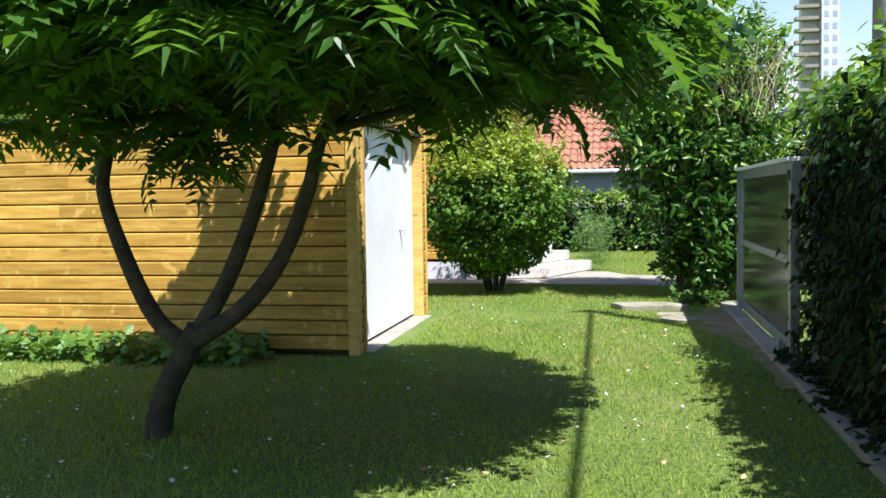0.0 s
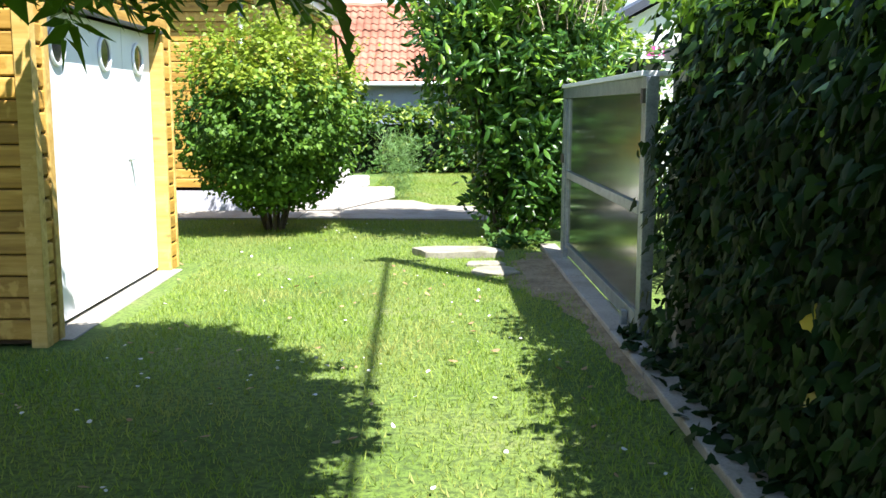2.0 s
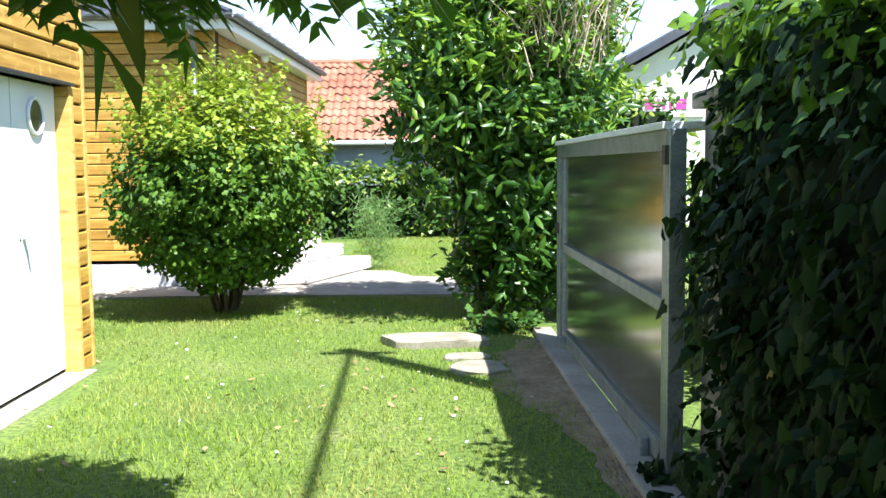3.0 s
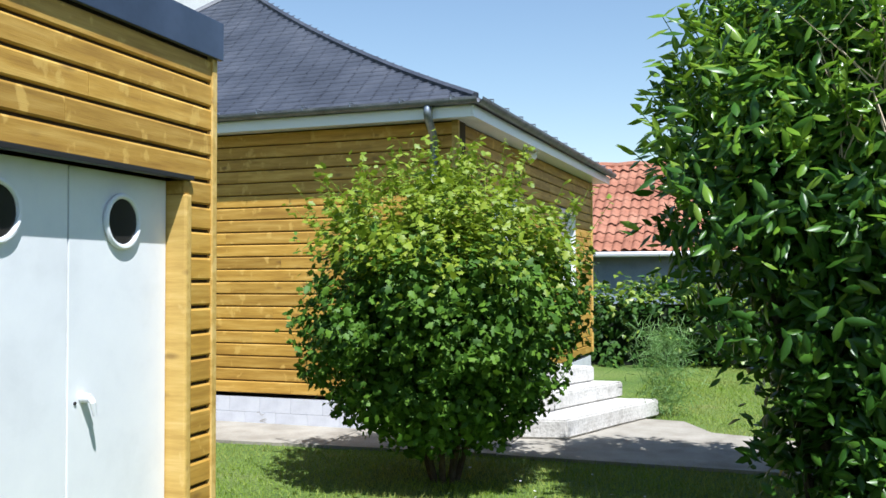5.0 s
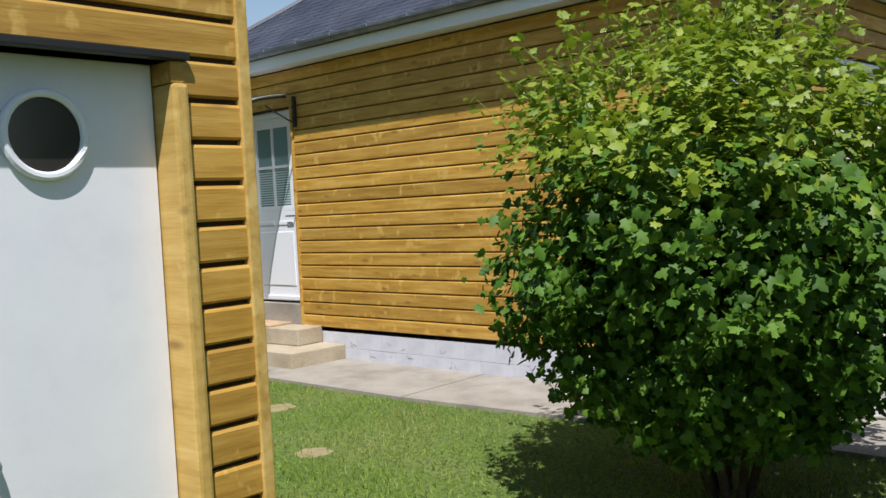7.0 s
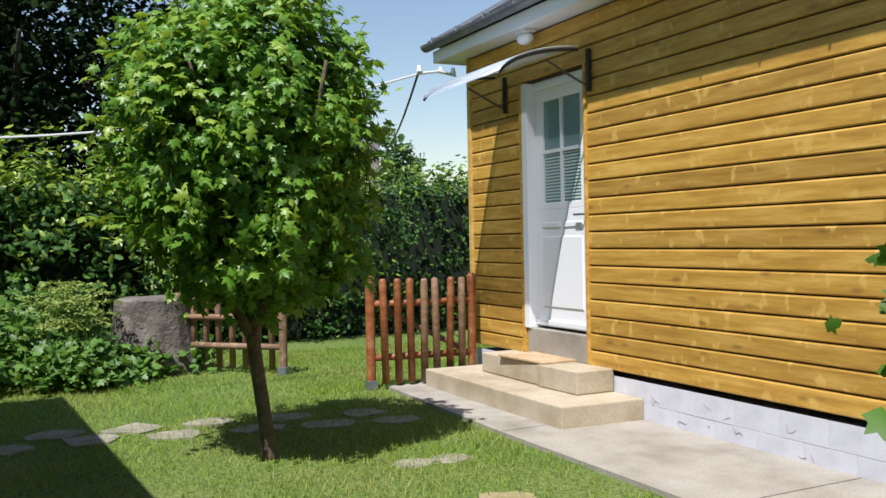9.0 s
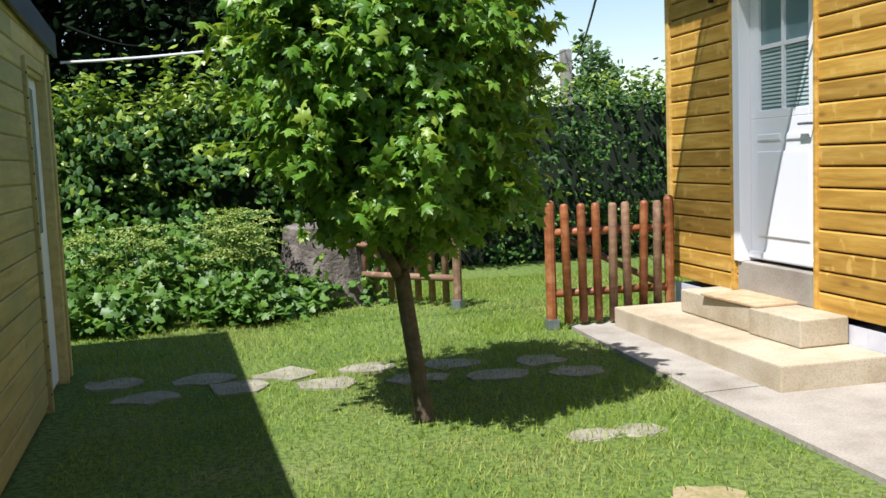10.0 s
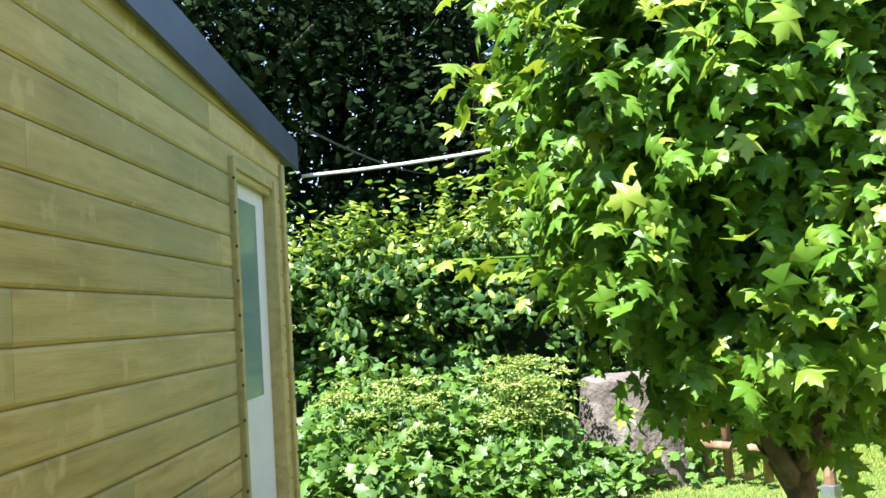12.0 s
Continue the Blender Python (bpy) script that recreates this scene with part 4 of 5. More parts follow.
# ---- right-hand boundary: kerb, gate, ivy wall ----
def build_gate():
    k = holder("kerb", 1.85, 4, 0, "grey concrete kerb under the gate", "kerb")
    y = 2.0
    i = 0
    while y < 12.2:
        part("kerb_stone", box(bmesh.new(), -0.085, 0.085, y - 4, y - 4 + 0.985, -0.05, 0.05 + 0.004 * (i % 2), 0.01), CONCRETE, k)
        y += 1.0
        i += 1
    g = holder("metal_gate", 1.94, 8.86, 0.05, "galvanised gate with smoky reflective panels", "gate")

    def put(name, *b, mat=ZINC, label="", parent=None, bevel=0.005):
        return part(name, box(bmesh.new(), *b, bevel), mat, parent or g, label)

    L, H = 3.5, 1.64
    put("post", -0.03, 0.05, -0.08, 0.0, 0, H)
    put("post", -0.03, 0.05, L, L + 0.08, 0, H)
    put("stile", -0.025, 0.02, 0.012, 0.06, 0.02, H - 0.102)
    put("stile", -0.025, 0.02, L - 0.26, L - 0.21, 0.02, H - 0.102)
    put("stile", -0.025, 0.02, L - 0.062, L - 0.012, 0.02, H - 0.102)
    put("rail", -0.03, 0.02, 0.06, L - 0.262, 0.77, 0.84)
    put("rail", -0.03, 0.02, 0.06, L - 0.262, 0.03, 0.13)
    put("rail", -0.03, 0.02, 0.0, L, H - 0.10, H - 0.002)
    put("panel", -0.006, 0.004, 0.062, L - 0.264, 0.132, 0.768, mat=PANEL, label="smoky reflective lower panel", bevel=0.0)
    put("panel", -0.006, 0.004, 0.062, L - 0.264, 0.842, H - 0.102, mat=PANEL, label="smoky reflective upper panel", bevel=0.0)
    put("panel", -0.006, 0.004, L - 0.208, L - 0.064, 0.03, H - 0.104, mat=ZINC, bevel=0.0)
    put("top_cap", -0.05, 0.22, -0.02, L + 0.06, H, H + 0.035, mat=RENDER, label="white top plate")
    for y in (0.25, L - 0.45):
        bm = box(bmesh.new(), -0.075, -0.032, y, y + 0.07, 0.0, 0.10, 0.006)
        bmesh.ops.create_cone(bm, cap_ends=True, segments=14, radius1=0.03, radius2=0.03, depth=0.03, matrix=pose(-0.055, y + 0.035, 0.03, 0, 90, 0))
        part("roller_bracket", bm, ZINC, g, "steel roller bracket")
    for z in (0.95, 1.52):
        bm = bmesh.new()
        bmesh.ops.create_cone(bm, cap_ends=True, segments=14, radius1=0.035, radius2=0.035, depth=0.09, matrix=pose(-0.02, -0.04 if z > 1 else L + 0.03, z))
        part("hinge", bm, BLACK, g, "black roller hinge")
    p = holder("gate_pillar", 2.24, 8.70, 0, "grey masonry pillar beside the gate", "pillar")
    part("shaft", box(bmesh.new(), -0.15, 0.15, -0.15, 0.15, 0, 1.78, 0.008), CONCRETE, p)
    part("cap", box(bmesh.new(), -0.2, 0.2, -0.2, 0.2, 1.782, 1.86, 0.01), CONCRETE, p)


def build_ivy_wall():
    rng = np.random.default_rng(31)
    h = holder("ivy_hedge", 2.5, 3, 0, "dense ivy covering the boundary wall, shade painted into its leaves", "ivy hedge")
    # added box, coloured as the shade behind the ivy leaves
    part("shade_core", box(bmesh.new(), -0.32, 0.5, -8, 5.45, 0, 2.0), SHADE_CORE, h)
    sp, w = clumped_box(rng, 2.05, 3.0, -5, 8.58, 0.03, 2.14, 46000, ("-x", "top", "+y"), 0.05, 0.18)
    w = w * 0.8 + np.array([-0.25, 0, 0.55])
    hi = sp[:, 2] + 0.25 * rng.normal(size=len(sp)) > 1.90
    base = np.array([2.5, 3, 0])
    part("leaves", leaves("leaves", sp[~hi] - base, w[~hi], 0.078, IVYLEAF, IVY_SHADED, rng, 0.45, np.tile((0.0, 0.0, -1.0), (int((~hi).sum()), 1))), IVY_SHADED, h)
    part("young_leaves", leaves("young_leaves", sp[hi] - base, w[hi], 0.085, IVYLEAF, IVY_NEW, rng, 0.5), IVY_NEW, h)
    # a loose fringe on top
    c, out = clumped_ball(rng, (0.05, 0.2, 2.2), (0.45, 5.3, 0.3), 240, 16, 0.1, 0.6)
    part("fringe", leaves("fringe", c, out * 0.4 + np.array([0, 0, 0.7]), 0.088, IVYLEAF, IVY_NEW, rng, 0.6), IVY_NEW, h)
    # same fringe lower down in the shade-darkened ivy colour
    part("fringe_shade", leaves("fringe_shade", c[::2] - np.array([0, 0, 0.15]), out[::2] * 0.4 + np.array([0, 0, 0.7]), 0.088, IVYLEAF, IVY_SHADED, rng, 0.6), IVY_SHADED, h)
    sp = np.stack([rng.uniform(-0.5, -0.44, 9), rng.uniform(-1, 5.3, 9), rng.uniform(0.3, 1.9, 9)], 1)
    part("yellow_leaves", leaves("yellow_leaves", sp, np.tile((-0.8, 0, 0.4), (9, 1)), 0.10, IVYLEAF, YELLOWLEAF, rng, 0.3), YELLOWLEAF, h)


# ---- plants ----
def sub(ob, centre):
    return np.array(centre) - np.array(ob.location)


def build_sumac():
    rng = np.random.default_rng(41)
    t = grown("multi-stemmed sumac with dark arching limbs and fronds", "tree", -2.25, 5.75)
    bm = bmesh.new()
    tube(bm, bent([(0, 0, -0.05), (0.06, 0, 0.25), (0.24, -0.03, 0.56), (0.30, -0.03, 0.68)], 5), [0.085 - 0.0012 * i for i in range(16)], 10)
    part("trunk", bm, BARK, t, smooth=True)
    limbs = [[(0.24, -0.03, 0.55), (0.02, -0.02, 0.74), (-0.18, 0, 1.12), (-0.30, 0, 1.5), (-0.30, 0.05, 1.8), (-0.6, 0.2, 2.3)],
             [(0.26, -0.03, 0.58), (0.45, -0.02, 0.88), (0.62, -0.02, 1.24), (0.74, 0, 1.6), (0.80, 0.02, 1.88), (0.7, 0.4, 2.4)],
             [(0.26, -0.05, 0.58), (0.62, -0.12, 0.80), (0.86, -0.12, 1.08), (1.02, -0.1, 1.45), (1.14, -0.1, 1.82), (1.5, -0.1, 2.3)]]
    twigs = [[(-0.30, 0.05, 1.75), (-0.7, -0.2, 1.86), (-1.3, -0.4, 1.95), (-1.9, -0.5, 2.2)], [(0.80, 0.02, 1.86), (1.0, -0.3, 1.98), (1.3, -0.8, 2.2)], [(0.80, 0.02, 1.85), (0.4, 0.5, 2.1), (0.1, 1.1, 2.3)],
             [(1.14, -0.1, 1.8), (1.8, 0.1, 2.0), (2.6, 0.2, 2.25)], [(-0.30, 0.05, 1.8), (-0.4, 0.7, 2.1), (-0.9, 1.3, 2.3)], [(1.14, -0.1, 1.82), (1.4, 0.7, 2.1), (1.9, 1.2, 2.25)]]
    for pts in limbs:
        q = bent(pts, 6)
        part("limb", tube(bmesh.new(), q, [0.058 - 0.028 * i / len(q) for i in range(len(q))], 9), BARK, t, smooth=True)
    for pts in twigs:
        q = bent(pts, 5)
        part("branch", tube(bmesh.new(), q, [0.03 - 0.018 * i / len(q) for i in range(len(q))], 7), BARK, t, smooth=True)
    # fronds over a wide flat crown
    n = 4300
    a, r = rng.uniform(0, 2 * np.pi, n), np.sqrt(rng.uniform(0, 1, n))
    c = np.stack([0.9 + 2.1 * r * np.cos(a), 0.25 + 2.35 * r * np.sin(a), 2.10 + 0.30 * np.clip(r * np.sin(a) - 0.3, 0, 1) + 0.80 * rng.uniform(0, 1, n) * (1.1 - 0.65 * r) + 0.06 * rng.normal(size=n)], 1)
    head = np.stack([np.cos(a) * r, np.sin(a) * r, np.full(n, 0.05)], 1) + 0.4 * rng.normal(size=(n, 3)) * np.array([1, 1, 0.2])
    world_x, world_y = c[:, 0] - 2.25, c[:, 1] + 5.75
    clear = ((world_x < 0.1) | (c[:, 2] > 2.15)) & (c[:, 2] - (8.72 - world_y) / 0.459 < 1.2) & ((world_x > -2.7) | (world_y < 4.9)) & (world_y < 7.9)
    c, head = c[clear], head[clear]
    part("fronds", leaves("fronds", c, np.tile((0.0, 0.0, 1.0), (len(c), 1)), 0.42, FROND, SUMAC, rng, 0.25, head * 1.5), SUMAC, t)
    n = 170
    a = rng.uniform(0, 2 * np.pi, n)
    r = rng.uniform(0.5, 0.95, n)
    c = np.stack([0.3 + 2.1 * r * np.cos(a), -0.2 + 1.5 * r * np.sin(a), rng.uniform(1.92, 2.14, n)], 1)
    c = c[(c[:, 0] - 2.25 < 0.1)]
    hanging = [np.array(p) + 0.17 * rng.normal(size=(k, 3)) * np.array([1.2, 1, 0.6]) for p, k in (((0.28, -0.1, 1.84), 46), ((-0.05, -0.35, 1.98), 14), ((0.72, -0.3, 1.90), 14))]
    c = np.concatenate([c] + hanging)
    part("low_fronds", leaves("low_fronds", c, np.tile((0.0, 0.0, 1.0), (len(c), 1)), 0.42, FROND, SUMAC, rng, 0.3), SUMAC, t)


def build_bush():
    rng = np.random.default_rng(51)
    t = grown("round leafy shrub with yellow-green young tips", "shrub", -1.34, 14.46, "shrub")
    for k in range(9):
        a = k * 0.7
        q = bent([(0.10 * math.cos(a), 0.10 * math.sin(a), 0), (0.25 * math.cos(a), 0.25 * math.sin(a), 0.5), (0.6 * math.cos(a), 0.6 * math.sin(a), 1.5), (0.55 * math.cos(a + 0.3), 0.55 * math.sin(a + 0.3), 1.85)], 4)
        part("stem", tube(bmesh.new(), q, [0.024 - 0.016 * i / len(q) for i in range(len(q))], 6), PALEBARK, t)
    c, out = clumped_ball(rng, (0, 0, 1.33), (1.13, 1.24, 1.08), 1300, 26, 0.066, 0.35, 0.06, 2.6)
    c[:, :2] *= np.interp(c[:, 2], (0.15, 0.45, 1.25), (0.55, 0.74, 1.0))[:, None]
    k = c[:, 2] > 0.24
    c, out = c[k], out[k]
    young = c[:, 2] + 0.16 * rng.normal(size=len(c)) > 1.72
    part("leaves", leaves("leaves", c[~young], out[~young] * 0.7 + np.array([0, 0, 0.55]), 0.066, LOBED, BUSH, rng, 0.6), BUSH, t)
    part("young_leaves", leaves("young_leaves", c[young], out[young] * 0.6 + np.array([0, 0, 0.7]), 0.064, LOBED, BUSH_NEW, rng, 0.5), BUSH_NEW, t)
    # upright shoots standing out of the top
    bm, spots = bmesh.new(), []
    for i in range(125):
        a, r = rng.uniform(0, 6.28), rng.uniform(0, 1.08)
        p = Vector((r * math.cos(a), r * math.sin(a), 1.33 + 1.0 * (1 - (r / 1.16) ** 2.35) ** (1 / 2.35)))
        q = p + Vector((0.12 * rng.normal() + 0.15 * p.x, 0.12 * rng.normal() + 0.15 * p.y, rng.uniform(0.10, 0.42)))
        tube(bm, [p, q], [0.003, 0.002], 5)
        spots += [p.lerp(q, f) + Vector((0.025 * rng.normal(), 0.025 * rng.normal(), 0)) for f in np.linspace(0.05, 1.05, 12)]
    tagged(part("shoot_growth", bm, BUSH_NEW, t), kind="stuff")
    s = np.array(spots)
    part("shoot_leaves", leaves("shoot_leaves", s, np.tile((0, 0, 1.0), (len(s), 1)), 0.056, LOBED, BUSH_NEW, rng, 0.5), BUSH_NEW, t)


def build_maple():
    rng = np.random.default_rng(61)
    t = grown("small round-headed maple with bright young leaves", "tree", -7.09, 13.90)
    q = bent([(0, 0, -0.03), (-0.03, -0.03, 0.3), (-0.08, -0.06, 0.62), (-0.10, -0.08, 0.85)], 5)
    part("trunk", tube(bmesh.new(), q, [0.062, 0.056, 0.052, 0.049] + [0.047] * (len(q) - 4), 12), PALEBARK, t, smooth=True)
    for k, (dx, dy) in enumerate(((-0.5, -0.35), (0.35, -0.45), (0.1, 0.5), (-0.4, 0.35), (0.5, 0.15), (0.0, -0.05), (-0.1, -0.6))):
        q = bent([(-0.10, -0.08, 0.78 + 0.02 * k), (-0.1 + 0.35 * dx, -0.08 + 0.35 * dy, 1.12), (0.8 * dx, 0.8 * dy, 1.75), (1.3 * dx, 1.3 * dy, 2.5)], 5)
        part("limb", tube(bmesh.new(), q, [0.034 - 0.024 * i / len(q) for i in range(len(q))], 8), PALEBARK, t, smooth=True)
    c, out = clumped_ball(rng, (0.0, -0.14, 2.06), (0.88, 0.82, 1.06), 1050, 19, 0.07, 0.3, 0.16)
    k = c[:, 2] > 1.02 + 0.08 * np.sin(9 * c[:, 0] + 5 * c[:, 1])
    c, out = c[k], out[k]
    c3, o3 = clumped_ball(rng, (0.0, 0.05, 1.32), (0.58, 0.60, 0.38), 110, 17, 0.07, 0.3, 0.1)
    c, out = np.concatenate([c, c3]), np.concatenate([out, o3])
    young = (rng.uniform(0, 1, len(c)) < 0.14) | (c[:, 2] + 0.15 * rng.normal(size=len(c)) > 2.95)
    droop = out * 0.8 + np.array([0, 0, -0.55])
    part("leaves", leaves("leaves", c[~young], out[~young] * 0.6 + np.array([0, 0, 0.7]), 0.076, STARLEAF, MAPLE, rng, 0.5, droop[~young]), MAPLE, t)
    part("young_leaves", leaves("young_leaves", c[young], out[young] * 0.5 + np.array([0, 0, 0.8]), 0.078, STARLEAF, MAPLE_NEW, rng, 0.5, droop[young]), MAPLE_NEW, t)
    # bright shoots that stand out of the crown, leaf above leaf
    sprays, ways, bm = [], [], bmesh.new()
    for k in range(62):
        d = unit(np.array([[rng.uniform(-0.5, 1.0), rng.normal(), rng.uniform(-0.55, 1)]]))[0]
        p = np.array([0, -0.14, 2.06]) + d * np.array([0.80, 0.75, 0.98])
        way = unit(d * 0.8 + np.array([0, 0, 0.55]) + 0.25 * rng.normal(size=3))
        reach = rng.uniform(0.14, 0.36)
        tube(bm, [Vector(p), Vector(p + way * reach)], [0.005, 0.002], 4)
        for i in range(9):
            sprays.append(p + way * reach * (i / 8) + 0.022 * rng.normal(size=3))
            a = 2.4 * i
            ways.append(way * 0.7 + 0.8 * np.array([math.cos(a), math.sin(a), -0.2]))
    s = np.array(sprays)
    tagged(part("shoot_growth", bm, MAPLE, t), kind="stuff")
    part("spray_leaves", leaves("spray_leaves", s, np.tile((0.15, -0.15, 1.0), (len(s), 1)), 0.080, STARLEAF, MAPLE_NEW, rng, 0.4, np.array(ways)), MAPLE_NEW, t)


def build_laurel():
    rng = np.random.default_rng(71)
    t = grown("tall glossy laurel with bare twigs on top", "shrub", 1.50, 14.15, "laurel")
    for k in range(7):
        a = k * 0.9
        q = bent([(0.12 * math.cos(a), 0.12 * math.sin(a), 0), (0.3 * math.cos(a), 0.3 * math.sin(a), 1.0), (0.55 * math.cos(a), 0.5 * math.sin(a), 2.3), (0.5 * math.cos(a + 0.3), 0.5 * math.sin(a + 0.3), 3.5)], 4)
        part("stem", tube(bmesh.new(), q, [0.035 - 0.02 * i / len(q) for i in range(len(q))], 7), BARK, t)
    c1, o1 = clumped_ball(rng, (0.1, 0, 2.35), (1.24, 1.18, 1.65), 820, 22, 0.10, 0.35, 0.16, 2.5)
    c1[:, 0] = 0.3 + (c1[:, 0] - 0.3) * np.interp(c1[:, 2], (0.7, 1.9), (0.62, 1.0))
    c2, o2 = clumped_ball(rng, (0.28, -0.1, 0.72), (0.74, 0.82, 0.8), 300, 22, 0.10, 0.3, 0.12)
    c, out = np.concatenate([c1, c2]), np.concatenate([o1, o2])
    k = c[:, 2] > 0.12
    c, out = c[k], out[k]
    young = rng.uniform(0, 1, len(c)) < 0.02 + 0.13 * (c[:, 2] > 1.5) + 0.30 * (c[:, 2] > 2.3)
    part("leaves", leaves("leaves", c[~young], out[~young] * 0.7 + np.array([0, 0, 0.5]), 0.15, LONG, LAUREL, rng, 0.6, out[~young] * 0.8 + np.array([0, 0, 0.7])), LAUREL, t)
    part("young_leaves", leaves("young_leaves", c[young], out[young] * 0.7 + np.array([0, 0, 0.5]), 0.14, LONG, LAUREL_NEW, rng, 0.6, out[young] * 0.8 + np.array([0, 0, 1.0])), LAUREL_NEW, t)
    spots, ways = [], []
    bm = bmesh.new()
    for i in range(110):
        d = unit(np.array([rng.normal() - 0.25, rng.normal() - 0.35, rng.uniform(-0.2, 1.3)]))
        p = np.array([0.1, 0, 2.15]) + d * np.array([1.1, 1.05, 1.75])
        q = p + (d * 0.5 + np.array([0, 0, 0.5])) * rng.uniform(0.25, 0.65)
        tube(bm, [Vector(p), Vector(q)], [0.006, 0.003], 4)
        for f in np.linspace(0, 1, 11):
            spots.append(p + (q - p) * f)
            ways.append((q - p) + 0.35 * rng.normal(size=3))
    tagged(part("shoot_growth", bm, LAUREL_NEW, t), kind="stuff")
    part("shoot_leaves", leaves("shoot_leaves", np.array(spots), np.tile((0, 0, 1.0), (len(spots), 1)), 0.14, LONG, LAUREL_NEW, rng, 0.6, np.array(ways)), LAUREL_NEW, t)
    s = c[rng.choice(len(c), 26)]
    part("old_leaves", leaves("old_leaves", s * np.array([1.03, 1.03, 1]), np.tile((-0.4, -0.6, 0.3), (26, 1)), 0.13, LONG, YELLOWLEAF, rng, 0.4), YELLOWLEAF, t)
    bm = bmesh.new()
    for i in range(90):
        p = Vector((0.62 + 0.28 * rng.normal(), -0.72 + 0.22 * rng.normal(), 2.3 + 0.5 * rng.uniform()))
        d = Vector((0.35 * rng.normal(), 0.35 * rng.normal() - 0.15, 0.7 + 0.3 * rng.uniform()))
        tube(bm, [p, p + d * 0.5 + Vector((0.05 * rng.normal(), 0.05 * rng.normal(), 0)), p + d * rng.uniform(0.65, 0.95) + Vector((0.1 * rng.normal(), 0.1 * rng.normal(), 0))], [0.006, 0.005, 0.003], 4)
    tagged(part("dry_twig_growth", bm, DRYTWIG, t, "bare pale twigs"), kind="stuff")


def hedge(x0, x1, y0, y1, z1, count, faces, label, size, mats, seed, shape=OVAL, young=0.12, depth=0.22, under=0.0, mounds=()):
    rng = np.random.default_rng(seed)
    cx, cy = 0.5 * (x0 + x1), 0.5 * (y0 + y1)
    h = holder("hedge", cx, cy, 0, label, "hedge")
    # added dark box: gaps between leaves show painted shade
    part("shade_core", box(bmesh.new(), x0 + 0.28 - cx, x1 - 0.28 - under - cx, y0 + 0.28 - cy, y1 - 0.28 - cy, 0, z1 - 0.28), SHADE_CORE, h)
    sp, w = clumped_box(rng, x0, x1, y0, y1, 0.05, z1, count, faces, 0.09, depth)
    if under:
        sp[:, 0] -= under * np.clip(1 - sp[:, 2] / (0.75 * z1), 0, 1)
    for my, mz in mounds:
        c, out = clumped_ball(rng, (x1 - 0.35, my, mz), (0.45, 0.55, 0.5), 60, 16, 0.09, 0.5, 0.2)
        sp, w = np.concatenate([sp, c]), np.concatenate([w, out])
        shoot = np.array([(x1 - 0.35 + 0.35 * rng.normal(), my + 0.35 * rng.normal(), mz + 0.35) for i in range(9)])
        c = np.concatenate([shoot + np.array([0, 0, 0.045 * i]) + 0.02 * rng.normal(size=shoot.shape) for i in range(9)])
        sp, w = np.concatenate([sp, c]), np.concatenate([w, np.tile((0, 0, 1.0), (len(c), 1))])
    top = sp[:, 2] + 0.18 * rng.normal(size=len(sp)) > z1 - 0.2
    y = (rng.uniform(0, 1, len(sp)) < young) | (top & (rng.uniform(0, 1, len(sp)) < 0.6))
    o = np.array([cx, cy, 0])
    part("leaves", leaves("leaves", sp[~y] - o, w[~y] * 0.8 + np.array([0, 0, 0.5]), size, shape, mats[0], rng, 0.5), mats[0], h)
    part("young_leaves", leaves("young_leaves", sp[y] - o, w[y] * 0.6 + np.array([0, 0, 0.6]), size, shape, mats[1], rng, 0.5), mats[1], h)
    return h


def big_tree(x, y, z, r, height, seed, mat, clumps=260, per=26, size=0.2, label="tall tree behind the hedge, deep shade painted into its leaves"):
    rng = np.random.default_rng(seed)
    t = grown(label, "tree", x, y)
    part("trunk", tube(bmesh.new(), bent([(0, 0, -0.1), (0.05, 0.03, height * 0.3), (-0.05, 0.08, height * 0.6), (0, 0, height * 0.9)], 4), [0.24 - 0.014 * i for i in range(13)], 9), BARK, t, smooth=True)
    for k in range(6):
        a = k * 1.1
        q = bent([(0, 0, height * (0.25 + 0.06 * k)), (0.4 * r * math.cos(a), 0.4 * r * math.sin(a), height * (0.4 + 0.06 * k)), (0.85 * r * math.cos(a), 0.85 * r * math.sin(a), height * (0.5 + 0.06 * k))], 4)
        part("limb", tube(bmesh.new(), q, [0.09 - 0.07 * i / len(q) for i in range(len(q))], 7), BARK, t, smooth=True)
    c, out = clumped_ball(rng, (0, 0, z), (r, r, height - z), clumps, per, 0.22 * r / 2, 0.4, 0.2)
    c = c[c[:, 2] > 0.3]
    out = out[:len(c)]
    part("crown", leaves("crown", c, out * 0.5 + np.array([0, 0, 0.7]), size, OVAL, mat, rng, 0.6), mat, t)
    return t


